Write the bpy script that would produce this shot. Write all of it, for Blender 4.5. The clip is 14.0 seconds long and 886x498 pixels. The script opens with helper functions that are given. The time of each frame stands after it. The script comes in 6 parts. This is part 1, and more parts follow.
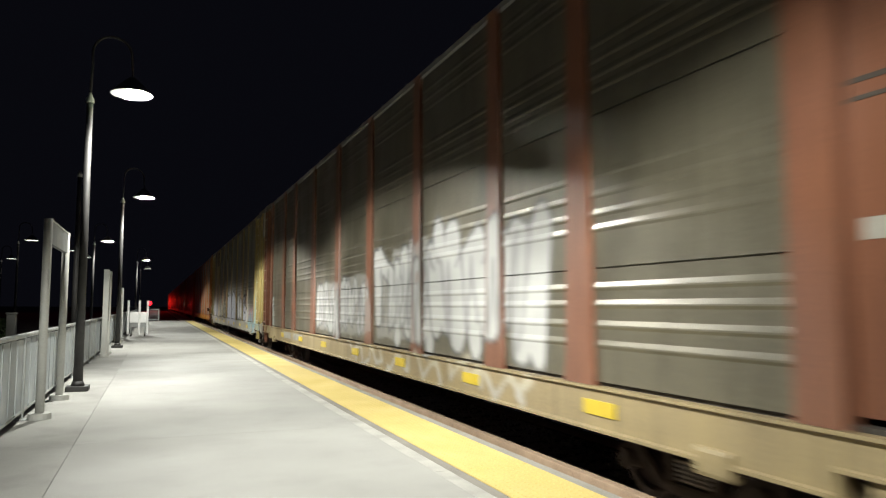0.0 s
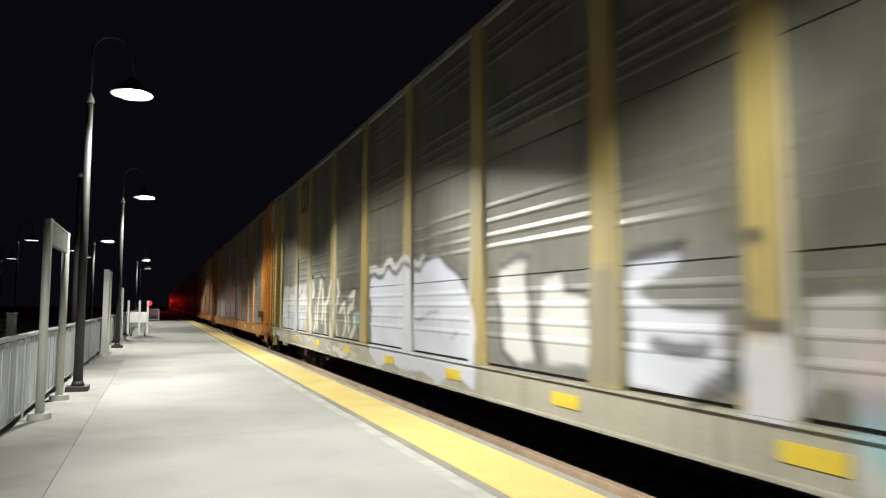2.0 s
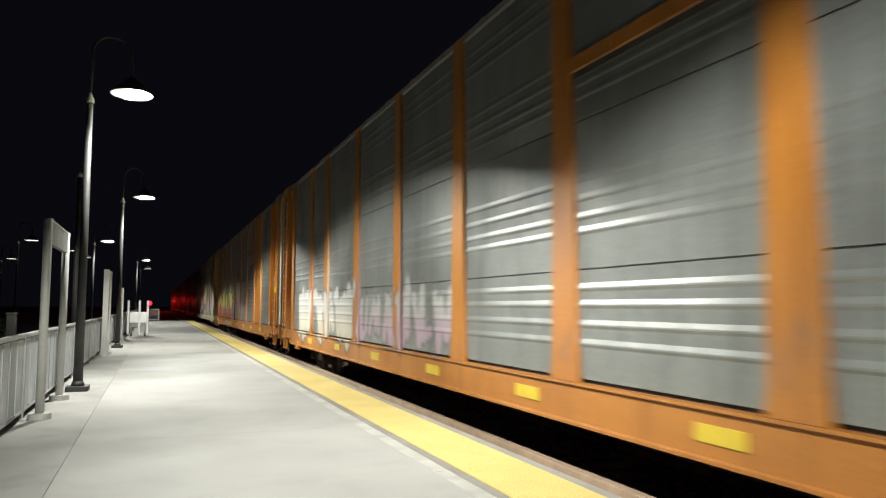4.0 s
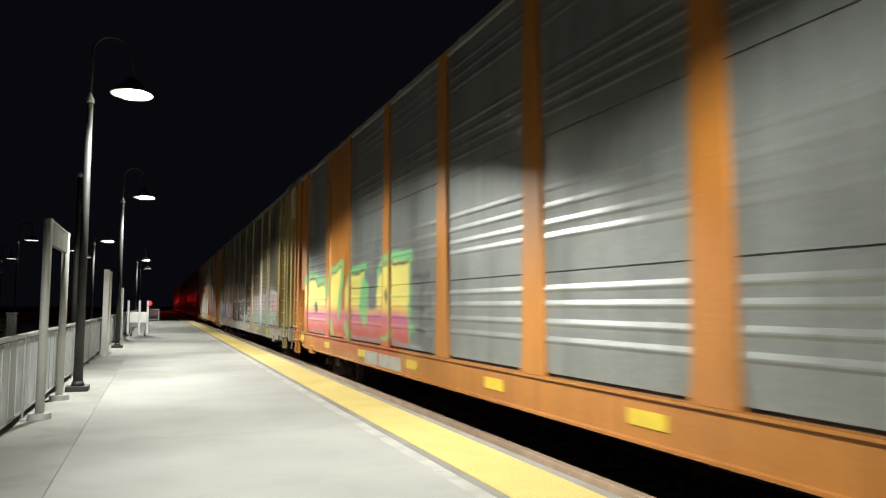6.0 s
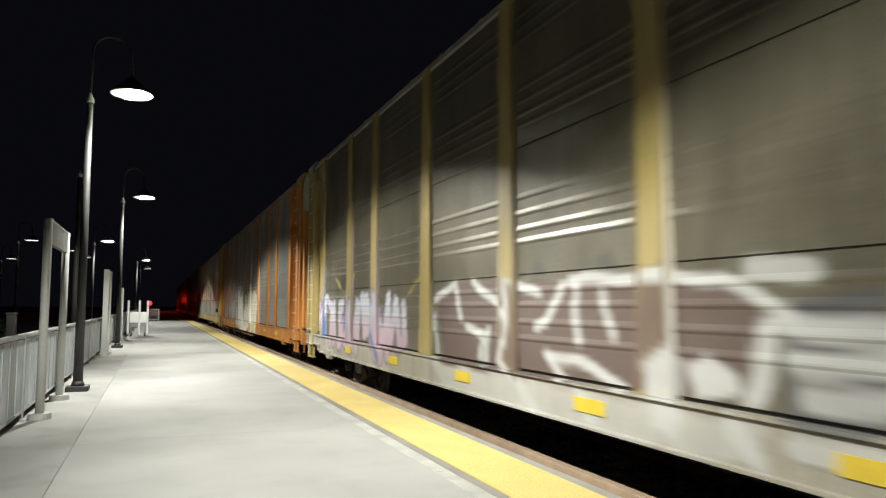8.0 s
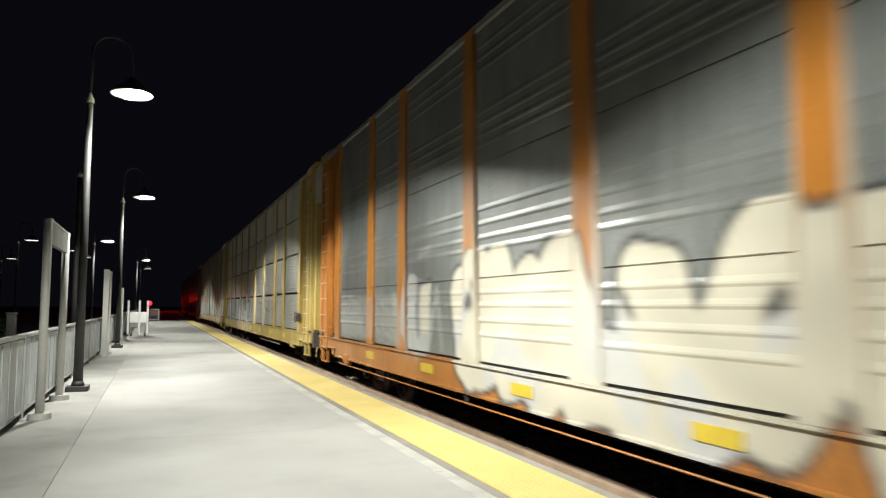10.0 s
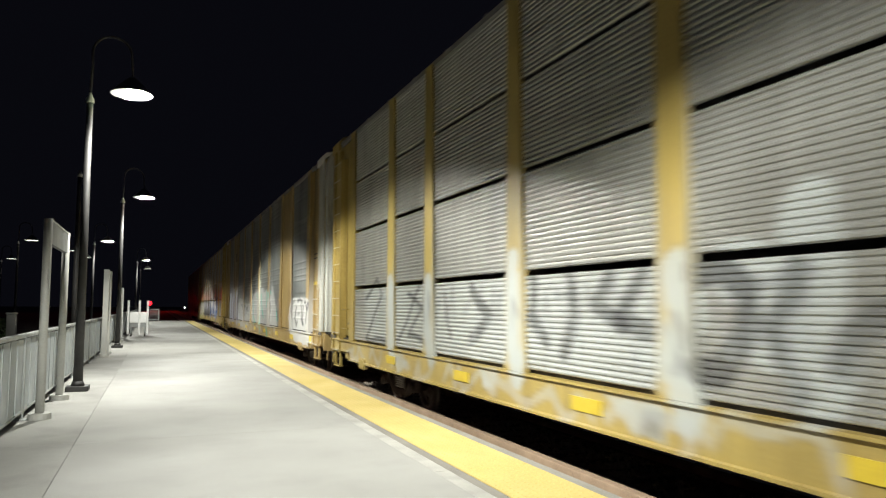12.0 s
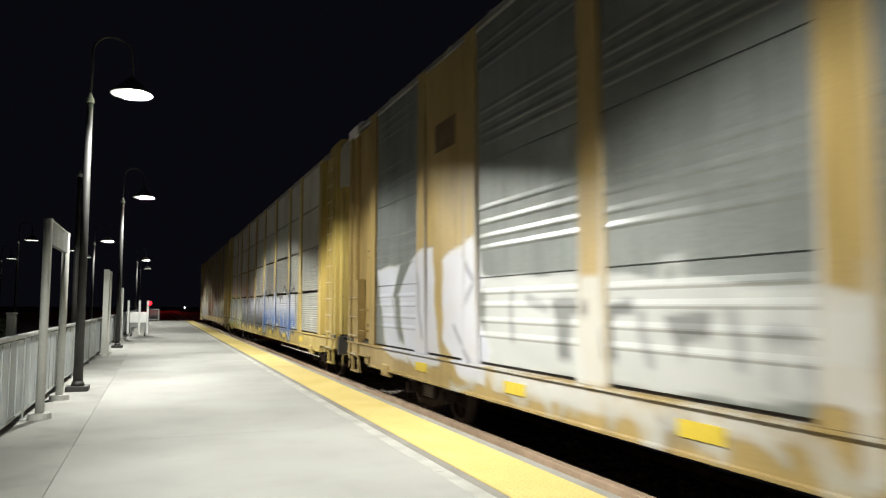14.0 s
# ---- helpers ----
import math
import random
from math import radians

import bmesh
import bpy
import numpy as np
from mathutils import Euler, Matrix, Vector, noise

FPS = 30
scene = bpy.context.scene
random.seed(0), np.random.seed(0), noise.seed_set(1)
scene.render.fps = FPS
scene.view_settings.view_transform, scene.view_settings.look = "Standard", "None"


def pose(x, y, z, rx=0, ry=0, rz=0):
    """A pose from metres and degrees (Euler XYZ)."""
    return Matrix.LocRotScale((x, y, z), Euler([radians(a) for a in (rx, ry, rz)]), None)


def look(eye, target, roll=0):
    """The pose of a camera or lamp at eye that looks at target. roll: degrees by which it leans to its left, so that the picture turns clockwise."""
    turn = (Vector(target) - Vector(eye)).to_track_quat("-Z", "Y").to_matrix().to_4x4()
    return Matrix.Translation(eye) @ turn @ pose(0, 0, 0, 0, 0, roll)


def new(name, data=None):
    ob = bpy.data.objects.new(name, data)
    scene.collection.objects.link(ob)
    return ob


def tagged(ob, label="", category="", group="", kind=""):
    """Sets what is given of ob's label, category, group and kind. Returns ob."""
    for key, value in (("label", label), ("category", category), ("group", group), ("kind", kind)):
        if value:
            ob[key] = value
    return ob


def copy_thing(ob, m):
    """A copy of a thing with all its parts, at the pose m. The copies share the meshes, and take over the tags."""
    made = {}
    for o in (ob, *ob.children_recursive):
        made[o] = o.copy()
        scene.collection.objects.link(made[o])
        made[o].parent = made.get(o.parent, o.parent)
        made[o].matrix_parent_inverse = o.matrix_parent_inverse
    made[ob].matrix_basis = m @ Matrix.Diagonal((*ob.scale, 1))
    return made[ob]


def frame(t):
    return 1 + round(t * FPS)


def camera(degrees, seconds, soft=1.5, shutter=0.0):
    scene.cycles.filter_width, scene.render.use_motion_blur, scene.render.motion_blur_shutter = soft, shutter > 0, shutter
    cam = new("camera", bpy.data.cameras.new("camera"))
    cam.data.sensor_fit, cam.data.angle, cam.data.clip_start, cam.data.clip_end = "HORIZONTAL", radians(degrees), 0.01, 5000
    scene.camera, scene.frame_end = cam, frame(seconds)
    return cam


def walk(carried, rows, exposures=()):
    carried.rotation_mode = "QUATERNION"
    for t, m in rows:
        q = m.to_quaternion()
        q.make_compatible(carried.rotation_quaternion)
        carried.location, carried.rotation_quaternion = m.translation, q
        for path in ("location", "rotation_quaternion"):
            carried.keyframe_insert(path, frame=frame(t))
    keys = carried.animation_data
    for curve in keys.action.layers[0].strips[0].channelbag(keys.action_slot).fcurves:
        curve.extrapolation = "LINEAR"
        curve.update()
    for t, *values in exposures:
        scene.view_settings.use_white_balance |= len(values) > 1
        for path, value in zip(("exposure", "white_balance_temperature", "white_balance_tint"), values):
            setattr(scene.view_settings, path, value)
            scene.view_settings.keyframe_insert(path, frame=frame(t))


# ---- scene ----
# ---- camera ----
cam = camera(64.35, 14.0, soft=1.2, shutter=0.32)
EYE = (0.0, 0.0, 1.408)
EYE_POSE = look(EYE, (0.37450, 0.92372, 1.408 + 0.08055), 0.13)
walk(cam, [(0.0, EYE_POSE), (14.0, EYE_POSE)])
scene.view_settings.exposure = 0.0

# ---- plan, in metres; z = 0 is the platform, +y runs along the track ----
RAIL_Z = -0.53          # top of rail
TRACK_X = 5.545         # centre of the track
HALF = 1.575            # half width of a rail car
EDGE_X = 3.24           # platform edge
FENCE_X = -1.5
GROUND_Z = -0.86
PITCH = 28.6            # coupled length of a rail car

# ---- night sky ----
world = bpy.data.worlds.new("night_sky")
scene.world = world
world.use_nodes = True
wn = world.node_tree.nodes
wn["Background"].inputs["Color"].default_value = (0.25, 0.26, 0.42, 1)
wn["Background"].inputs["Strength"].default_value = 0.010

LAMP_SIDE, LAMP_FRONT = 7100.0, 2300.0


def lamp_light(x, y, z, share):
    """The three optics of one lantern: two thrown up and down the platform, one down and towards the track."""
    for aim, watts, spread, blend in (((1.3, 3.2, -0.3), LAMP_SIDE, 98.0, 1.0), ((1.3, -3.2, -0.3), LAMP_SIDE, 98.0, 1.0),
                                      ((1.0, 0.0, -2.6), LAMP_FRONT, 128.0, 0.8)):
        data = bpy.data.lights.new("lamp_light", "SPOT")
        data.energy, data.color = watts * share, (0.97, 0.975, 0.90)
        data.spot_size, data.spot_blend, data.shadow_soft_size = radians(spread), blend, 0.035
        ob = new("lamp_light", data)
        ob.matrix_world = look((x, y, z), (x + aim[0], y + aim[1], z + aim[2]))


# ---- materials ----
def nodes_of(name):
    m = bpy.data.materials.new(name)
    m.use_nodes = True
    return m, m.node_tree.nodes, m.node_tree.links, m.node_tree.nodes["Principled BSDF"]


def add_noise(ns, ln, coord, scale, detail=4.0, stretch=None):
    n = ns.new("ShaderNodeTexNoise")
    n.inputs["Scale"].default_value, n.inputs["Detail"].default_value = scale, detail
    src = coord
    if stretch:
        mp = ns.new("ShaderNodeMapping")
        mp.inputs["Scale"].default_value = stretch
        ln.new(coord, mp.inputs["Vector"])
        src = mp.outputs["Vector"]
    ln.new(src, n.inputs["Vector"])
    return n.outputs["Fac"]


def ramp(ns, ln, fac, lo, hi):
    r = ns.new("ShaderNodeMapRange")
    r.inputs["From Min"].default_value, r.inputs["From Max"].default_value = lo, hi
    ln.new(fac, r.inputs["Value"])
    return r.outputs["Result"]


def mix(ns, ln, fac, a, b):
    m = ns.new("ShaderNodeMix")
    m.data_type = "RGBA"
    for value, slot in ((fac, 0), (a, 6), (b, 7)):
        if isinstance(value, (int, float)):
            m.inputs[slot].default_value = value
        elif isinstance(value, tuple):
            m.inputs[slot].default_value = (*value[:3], 1)
        else:
            ln.new(value, m.inputs[slot])
    return m.outputs[2]


def surface(name, col, dark, rough=0.6, metal=0.0, fine=40.0, broad=1.2, bump=0.2, dist=0.004, stretch=None, world_space=False,
            lo=0.35, hi=0.7, spray=False, streak=0.0, coat=0.0, spots=0.0):
    """A worn surface: col stained towards dark at a broad and a fine scale; spray: sprayed paint from the mesh's paint attribute."""
    m, ns, ln, bsdf = nodes_of(name)
    tc = ns.new("ShaderNodeTexCoord")
    coord = tc.outputs["Object"]
    if world_space:
        g = ns.new("ShaderNodeNewGeometry")
        coord = g.outputs["Position"]
    wide = ramp(ns, ln, add_noise(ns, ln, coord, broad, 6, stretch), lo, hi)
    grain = add_noise(ns, ln, coord, fine, 3)
    c = mix(ns, ln, wide, dark, col)
    c = mix(ns, ln, ramp(ns, ln, grain, 0.3, 0.9), c, tuple(min(1, v * 1.12) for v in col))
    if streak:
        runs = ramp(ns, ln, add_noise(ns, ln, coord, 1.0, 5, (9, 9, 0.5)), 0.52, 0.75)
        sm = ns.new("ShaderNodeMath")
        sm.operation = "MULTIPLY"
        sm.inputs[1].default_value = streak
        ln.new(runs, sm.inputs[0])
        c = mix(ns, ln, sm.outputs[0], c, tuple(v * 0.45 for v in dark))
    if spots:
        blot = ramp(ns, ln, add_noise(ns, ln, coord, 1.5, 9, stretch), 0.52, 0.70)
        sm = ns.new("ShaderNodeMath")
        sm.operation = "MULTIPLY"
        sm.inputs[1].default_value = spots
        ln.new(blot, sm.inputs[0])
        c = mix(ns, ln, sm.outputs[0], c, tuple(v * 0.55 for v in dark))
    if spray:
        at = ns.new("ShaderNodeAttribute")
        at.attribute_name = "paint"
        c = mix(ns, ln, at.outputs["Alpha"], c, at.outputs["Color"])
    ln.new(c, bsdf.inputs["Base Color"])
    r = ns.new("ShaderNodeMapRange")
    r.inputs["To Min"].default_value, r.inputs["To Max"].default_value = min(1, rough + 0.12), max(0.05, rough - 0.08)
    ln.new(wide, r.inputs["Value"])
    ln.new(r.outputs["Result"], bsdf.inputs["Roughness"])
    bsdf.inputs["Metallic"].default_value = metal
    if spray and metal:
        bare = ns.new("ShaderNodeMath")
        bare.operation = "MULTIPLY_ADD"
        bare.inputs[1].default_value, bare.inputs[2].default_value = -metal, metal
        ln.new(at.outputs["Alpha"], bare.inputs[0])
        ln.new(bare.outputs[0], bsdf.inputs["Metallic"])
    bsdf.inputs["Coat Weight"].default_value = coat
    if spray:
        dull = ns.new("ShaderNodeMix")
        ln.new(at.outputs["Alpha"], dull.inputs[0])
        ln.new(r.outputs["Result"], dull.inputs[2])
        dull.inputs[3].default_value = 0.75
        ln.new(dull.outputs[0], bsdf.inputs["Roughness"])
    if spray and coat:
        bared = ns.new("ShaderNodeMath")
        bared.operation = "MULTIPLY_ADD"
        bared.inputs[1].default_value, bared.inputs[2].default_value = -coat, coat
        ln.new(at.outputs["Alpha"], bared.inputs[0])
        ln.new(bared.outputs[0], bsdf.inputs["Coat Weight"])
    bsdf.inputs["Coat Roughness"].default_value = 0.22
    if bump:
        b = ns.new("ShaderNodeBump")
        b.inputs["Strength"].default_value, b.inputs["Distance"].default_value = bump, dist
        ln.new(grain, b.inputs["Height"])
        ln.new(b.outputs["Normal"], bsdf.inputs["Normal"])
    return m


def glow(name, col, strength):
    m, ns, ln, bsdf = nodes_of(name)
    bsdf.inputs["Base Color"].default_value = (*col, 1)
    bsdf.inputs["Emission Color"].default_value = (*col, 1)
    bsdf.inputs["Emission Strength"].default_value = strength
    return m


M_CONC = surface("concrete", (0.314, 0.311, 0.288), (0.244, 0.241, 0.224), 0.8, fine=90, broad=0.55, bump=0.25, dist=0.002, world_space=True, lo=0.3, hi=0.65, spots=0.14)
M_CONC_SIDE = surface("concrete_border", (0.308, 0.304, 0.281), (0.238, 0.234, 0.217), 0.85, fine=70, broad=0.9, bump=0.3, world_space=True, spots=0.3)
M_LIP = surface("concrete_lip", (0.281, 0.268, 0.241), (0.187, 0.174, 0.154), 0.8, fine=60, broad=1.5, world_space=True)
M_GREYS = surface("grey_joint", (0.221, 0.208, 0.18), (0.16, 0.147, 0.127), 0.8, fine=60, broad=1.5, world_space=True)
M_SEAL = surface("pale_joint", (0.414, 0.401, 0.368), (0.281, 0.275, 0.254), 0.75, fine=80, broad=2.6, world_space=True, spots=0.4)
M_TACT = surface("tactile_yellow", (0.576, 0.455, 0.16), (0.509, 0.388, 0.121), 0.6, fine=50, broad=1.0, bump=0.15, world_space=True, spots=0.12)
M_BALLAST = surface("ballast", (0.40, 0.35, 0.30), (0.22, 0.19, 0.16), 0.95, fine=30, broad=6, bump=0.8, dist=0.02, world_space=True)
M_TIE = surface("tie_wood", (0.12, 0.09, 0.07), (0.05, 0.04, 0.03), 0.9, fine=40, broad=3)
M_RAIL = surface("rail_rust", (0.21, 0.14, 0.095), (0.12, 0.08, 0.055), 0.7, metal=0.3, fine=60, broad=3)
M_BEAM = surface("beam_rust", (0.34, 0.24, 0.16), (0.22, 0.15, 0.10), 0.65, fine=60, broad=3, world_space=True)
M_RAILTOP = surface("rail_polished", (0.55, 0.53, 0.5), (0.4, 0.38, 0.36), 0.28, metal=1.0, fine=60, broad=3, bump=0)
M_GROUND = surface("asphalt", (0.055, 0.055, 0.055), (0.035, 0.035, 0.035), 0.9, fine=30, broad=0.4, world_space=True)
M_GALV = surface("galvanised", (0.34, 0.355, 0.348), (0.266, 0.281, 0.274), 0.5, metal=0.35, fine=60, broad=4)
M_SHEET = surface("fence_sheet", (0.425, 0.46, 0.476), (0.34, 0.366, 0.383), 0.55, metal=0.15, fine=60, broad=2.5)
M_POST = surface("post_grey", (0.407, 0.407, 0.377), (0.318, 0.318, 0.296), 0.55, metal=0.1, fine=60, broad=3)
M_SIGN = surface("sign_grey", (0.222, 0.229, 0.222), (0.163, 0.17, 0.163), 0.5, fine=60, broad=2)
M_POLE = surface("pole_dark", (0.035, 0.033, 0.032), (0.022, 0.021, 0.02), 0.6, metal=0.0, fine=60, broad=3)
M_SHADE = surface("shade_paint", (0.03, 0.03, 0.029), (0.022, 0.022, 0.021), 0.5, fine=60, broad=3, bump=0)
M_DARK = surface("grimy_steel", (0.07, 0.06, 0.05), (0.03, 0.027, 0.024), 0.75, metal=0.3, fine=30, broad=4)
M_TRUCK = surface("truck_steel", (0.13, 0.10, 0.08), (0.06, 0.05, 0.04), 0.75, metal=0.2, fine=30, broad=5)
M_TREAD = surface("wheel_tread", (0.34, 0.30, 0.27), (0.16, 0.12, 0.1), 0.45, metal=0.7, fine=30, broad=6)
M_BRIGHT = surface("worn_steel", (0.55, 0.52, 0.46), (0.42, 0.38, 0.32), 0.42, metal=0.5, fine=40, broad=5)
M_WHITE = surface("white_paint", (0.656, 0.656, 0.64), (0.544, 0.544, 0.52), 0.5, fine=50, broad=3)
M_MARK = surface("reflective_yellow", (0.557, 0.418, 0.0348), (0.452, 0.32, 0.0278), 0.4, fine=60, broad=5, bump=0)
M_STENCIL = surface("stencil_white", (0.346, 0.334, 0.293), (0.25, 0.239, 0.206), 0.6, fine=60, broad=5, bump=0)
M_FAINT = surface("stencil_faint", (0.06, 0.051, 0.042), (0.036, 0.03, 0.0245), 0.6, fine=60, broad=5, bump=0)
M_CREAM = surface("cream_decal", (0.74, 0.70, 0.45), (0.6, 0.56, 0.34), 0.4, fine=60, broad=5, bump=0)
M_BROWN = surface("brown_stencil", (0.10, 0.06, 0.03), (0.06, 0.04, 0.02), 0.5, fine=60, broad=5, bump=0)
M_NAVY = surface("stencil_navy", (0.03, 0.035, 0.08), (0.02, 0.022, 0.05), 0.5, fine=60, broad=5, bump=0)
M_LED = glow("led", (1.0, 0.97, 0.9), 25.0)
M_LEDFAR = glow("led_far", (1.0, 0.95, 0.85), 2.2)
M_RED = glow("signal_red", (1.0, 0.008, 0.014), 9.0)
M_HEAD = glow("far_headlight", (1.0, 0.95, 0.85), 12.0)
M_LEAF = surface("shrub_leaf", (0.05, 0.08, 0.03), (0.025, 0.04, 0.015), 0.6, fine=30, broad=5)


# ---- mesh helpers ----
def part(name, bm, material, parent, label=""):
    """Link a bmesh (or mesh) as one mesh object under a thing or a part."""
    if isinstance(bm, bpy.types.Mesh):
        me = bm
    else:
        me = bpy.data.meshes.new(name)
        bm.to_mesh(me)
        bm.free()
    if material and not me.materials:
        me.materials.append(material)
    ob = new(name, me)
    if parent:
        ob.parent = parent
    if label:
        ob["label"] = label
    return ob


def box(bm, x0, x1, y0, y1, z0, z1, bevel=0.0):
    made = bmesh.ops.create_cube(bm, size=1.0, matrix=Matrix.Translation(((x0 + x1) / 2, (y0 + y1) / 2, (z0 + z1) / 2)) @
                                 Matrix.Diagonal((abs(x1 - x0), abs(y1 - y0), abs(z1 - z0), 1)))
    if bevel:
        edges = {e for v in made["verts"] for e in v.link_edges}
        bmesh.ops.bevel(bm, geom=list(edges), offset=bevel, segments=2, affect="EDGES", profile=0.6)
    return bm


def tube(bm, a, b, r0, r1=None, n=10):
    a, b = Vector(a), Vector(b)
    m = Matrix.Translation((a + b) / 2) @ (b - a).to_track_quat("Z", "Y").to_matrix().to_4x4()
    bmesh.ops.create_cone(bm, cap_ends=True, segments=n, radius1=r0, radius2=r0 if r1 is None else r1, depth=(b - a).length, matrix=m)
    return bm


def bent_tube(bm, pts, r, n=8):
    """A tube along a bent line."""
    rings = []
    for i, q in enumerate(pts):
        d = (Vector(pts[min(i + 1, len(pts) - 1)]) - Vector(pts[max(i - 1, 0)])).normalized()
        m = Matrix.Translation(q) @ d.to_track_quat("Z", "Y").to_matrix().to_4x4()
        rings.append([bm.verts.new(m @ Vector((r * math.cos(j * math.tau / n), r * math.sin(j * math.tau / n), 0))) for j in range(n)])
    for a, b in zip(rings, rings[1:]):
        for j in range(n):
            bm.faces.new((a[j], a[(j + 1) % n], b[(j + 1) % n], b[j]))
    bm.faces.new(rings[0][::-1])
    bm.faces.new(rings[-1])
    return bm


def shared_mesh(name, bm, mat):
    me = bpy.data.meshes.new(name)
    bm.to_mesh(me)
    bm.free()
    me.materials.append(mat)
    return me


def smooth(ob):
    for poly in ob.data.polygons:
        poly.use_smooth = True
    return ob


def lathe(bm, prof, n=32, m=Matrix.Identity(4)):
    """Turn a profile of (radius, height) round the z axis."""
    rings = [[bm.verts.new(m @ Vector((r * math.cos(j * math.tau / n), r * math.sin(j * math.tau / n), z))) for j in range(n)] for r, z in prof]
    for a, b in zip(rings, rings[1:]):
        for j in range(n):
            bm.faces.new((a[j], a[(j + 1) % n], b[(j + 1) % n], b[j]))
    return bm


def thing(name, label, category, group="", kind="", at=(0, 0, 0)):
    ob = new(name)
    ob.location = at
    ob.empty_display_size = 0.2
    return tagged(ob, label, category, group, kind)


# ---- platform, track and ground ----
def build_ground():
    bm = box(bmesh.new(), -600, 600, -400, 1200, GROUND_Z - 0.5, GROUND_Z)
    tagged(part("ground", bm, M_GROUND, None), "dark asphalt and earth beyond the station", "ground", kind="structure")
    bm = box(bmesh.new(), -60, FENCE_X - 0.25, -90, 160, GROUND_Z + 0.004, -0.12)
    tagged(part("parking_lot", bm, M_GROUND, None), "dark asphalt parking lot behind the platform fence", "parking lot", kind="structure")


def build_platform():
    y0, y1 = -60.0, 70.0
    base = part("platform", box(bmesh.new(), FENCE_X - 0.25, EDGE_X - 0.06, y0, y1, GROUND_Z + 0.004, -0.03), M_CONC_SIDE, None)
    tagged(base, "pale concrete station platform with saw-cut joints", "platform", kind="structure")
    slab = bpy.data.meshes.new("slab")
    bm = box(bmesh.new(), -0.728, 2.237, 0.003, 4.097, -0.06, 0.0, 0.002)
    bm.to_mesh(slab)
    bm.free()
    slab.materials.append(M_CONC)
    side = bpy.data.meshes.new("border_slab")
    bm = box(bmesh.new(), FENCE_X - 0.25, -0.732, 0.003, 4.097, -0.06, 0.0, 0.002)
    bm.to_mesh(side)
    bm.free()
    side.materials.append(M_CONC_SIDE)
    n = int((y1 - y0) / 4.1)
    for i in range(n + 1):
        y = 8.2 - 4.1 * 16 + i * 4.1
        if y + 4.1 > y1:
            break
        for me in (slab, side):
            o = part(me.name, me, None, base)
            o.location = (0, y, 0)
    strips = ((2.24, 2.375, M_SEAL, "pale_strip", 0.0), (2.38, 2.475, M_GREYS, "grey_strip", -0.003), (3.13, EDGE_X, M_LIP, "edge_coping", 0.0))
    for a, b, mat, nm, top in strips:
        me = bpy.data.meshes.new(nm)
        bm = box(bmesh.new(), a, b, 0.004, 8.196, -0.16 if nm == "edge_coping" else -0.06, top, 0.006)
        bm.to_mesh(me)
        bm.free()
        me.materials.append(mat)
        for i in range(16):
            part(nm, me, None, base).location = (0, -60 + 0.1 + i * 8.2, 0)
    tact = thing("tactile_strip", "yellow truncated-dome warning strip along the platform edge", "tactile paving", kind="structure")
    plain, domed = bpy.data.meshes.new("tactile_tile"), bpy.data.meshes.new("domed_tile")
    bm = box(bmesh.new(), 2.479, 3.127, 0.002, 1.218, -0.05, 0.004, 0.003)
    bm.to_mesh(plain)
    for i in range(10):
        for j in range(20):
            x, y = 2.51 + i * 0.0652, 0.03 + j * 0.061
            top, low = [], []
            for q in range(6):
                cs, sn = math.cos(q * math.tau / 6), math.sin(q * math.tau / 6)
                low.append(bm.verts.new((x + 0.0125 * cs, y + 0.0125 * sn, 0.0035)))
                top.append(bm.verts.new((x + 0.007 * cs, y + 0.007 * sn, 0.0085)))
            for q in range(6):
                bm.faces.new((low[q], low[(q + 1) % 6], top[(q + 1) % 6], top[q]))
            bm.faces.new(top)
    bm.to_mesh(domed)
    bm.free()
    plain.materials.append(M_TACT)
    domed.materials.append(M_TACT)
    for i in range(106):
        y = -59.0 + i * 1.22
        if y > 68.6:
            break
        part("tactile_tile", domed if 2 < y < 16 else plain, None, tact).location = (0, y, 0)


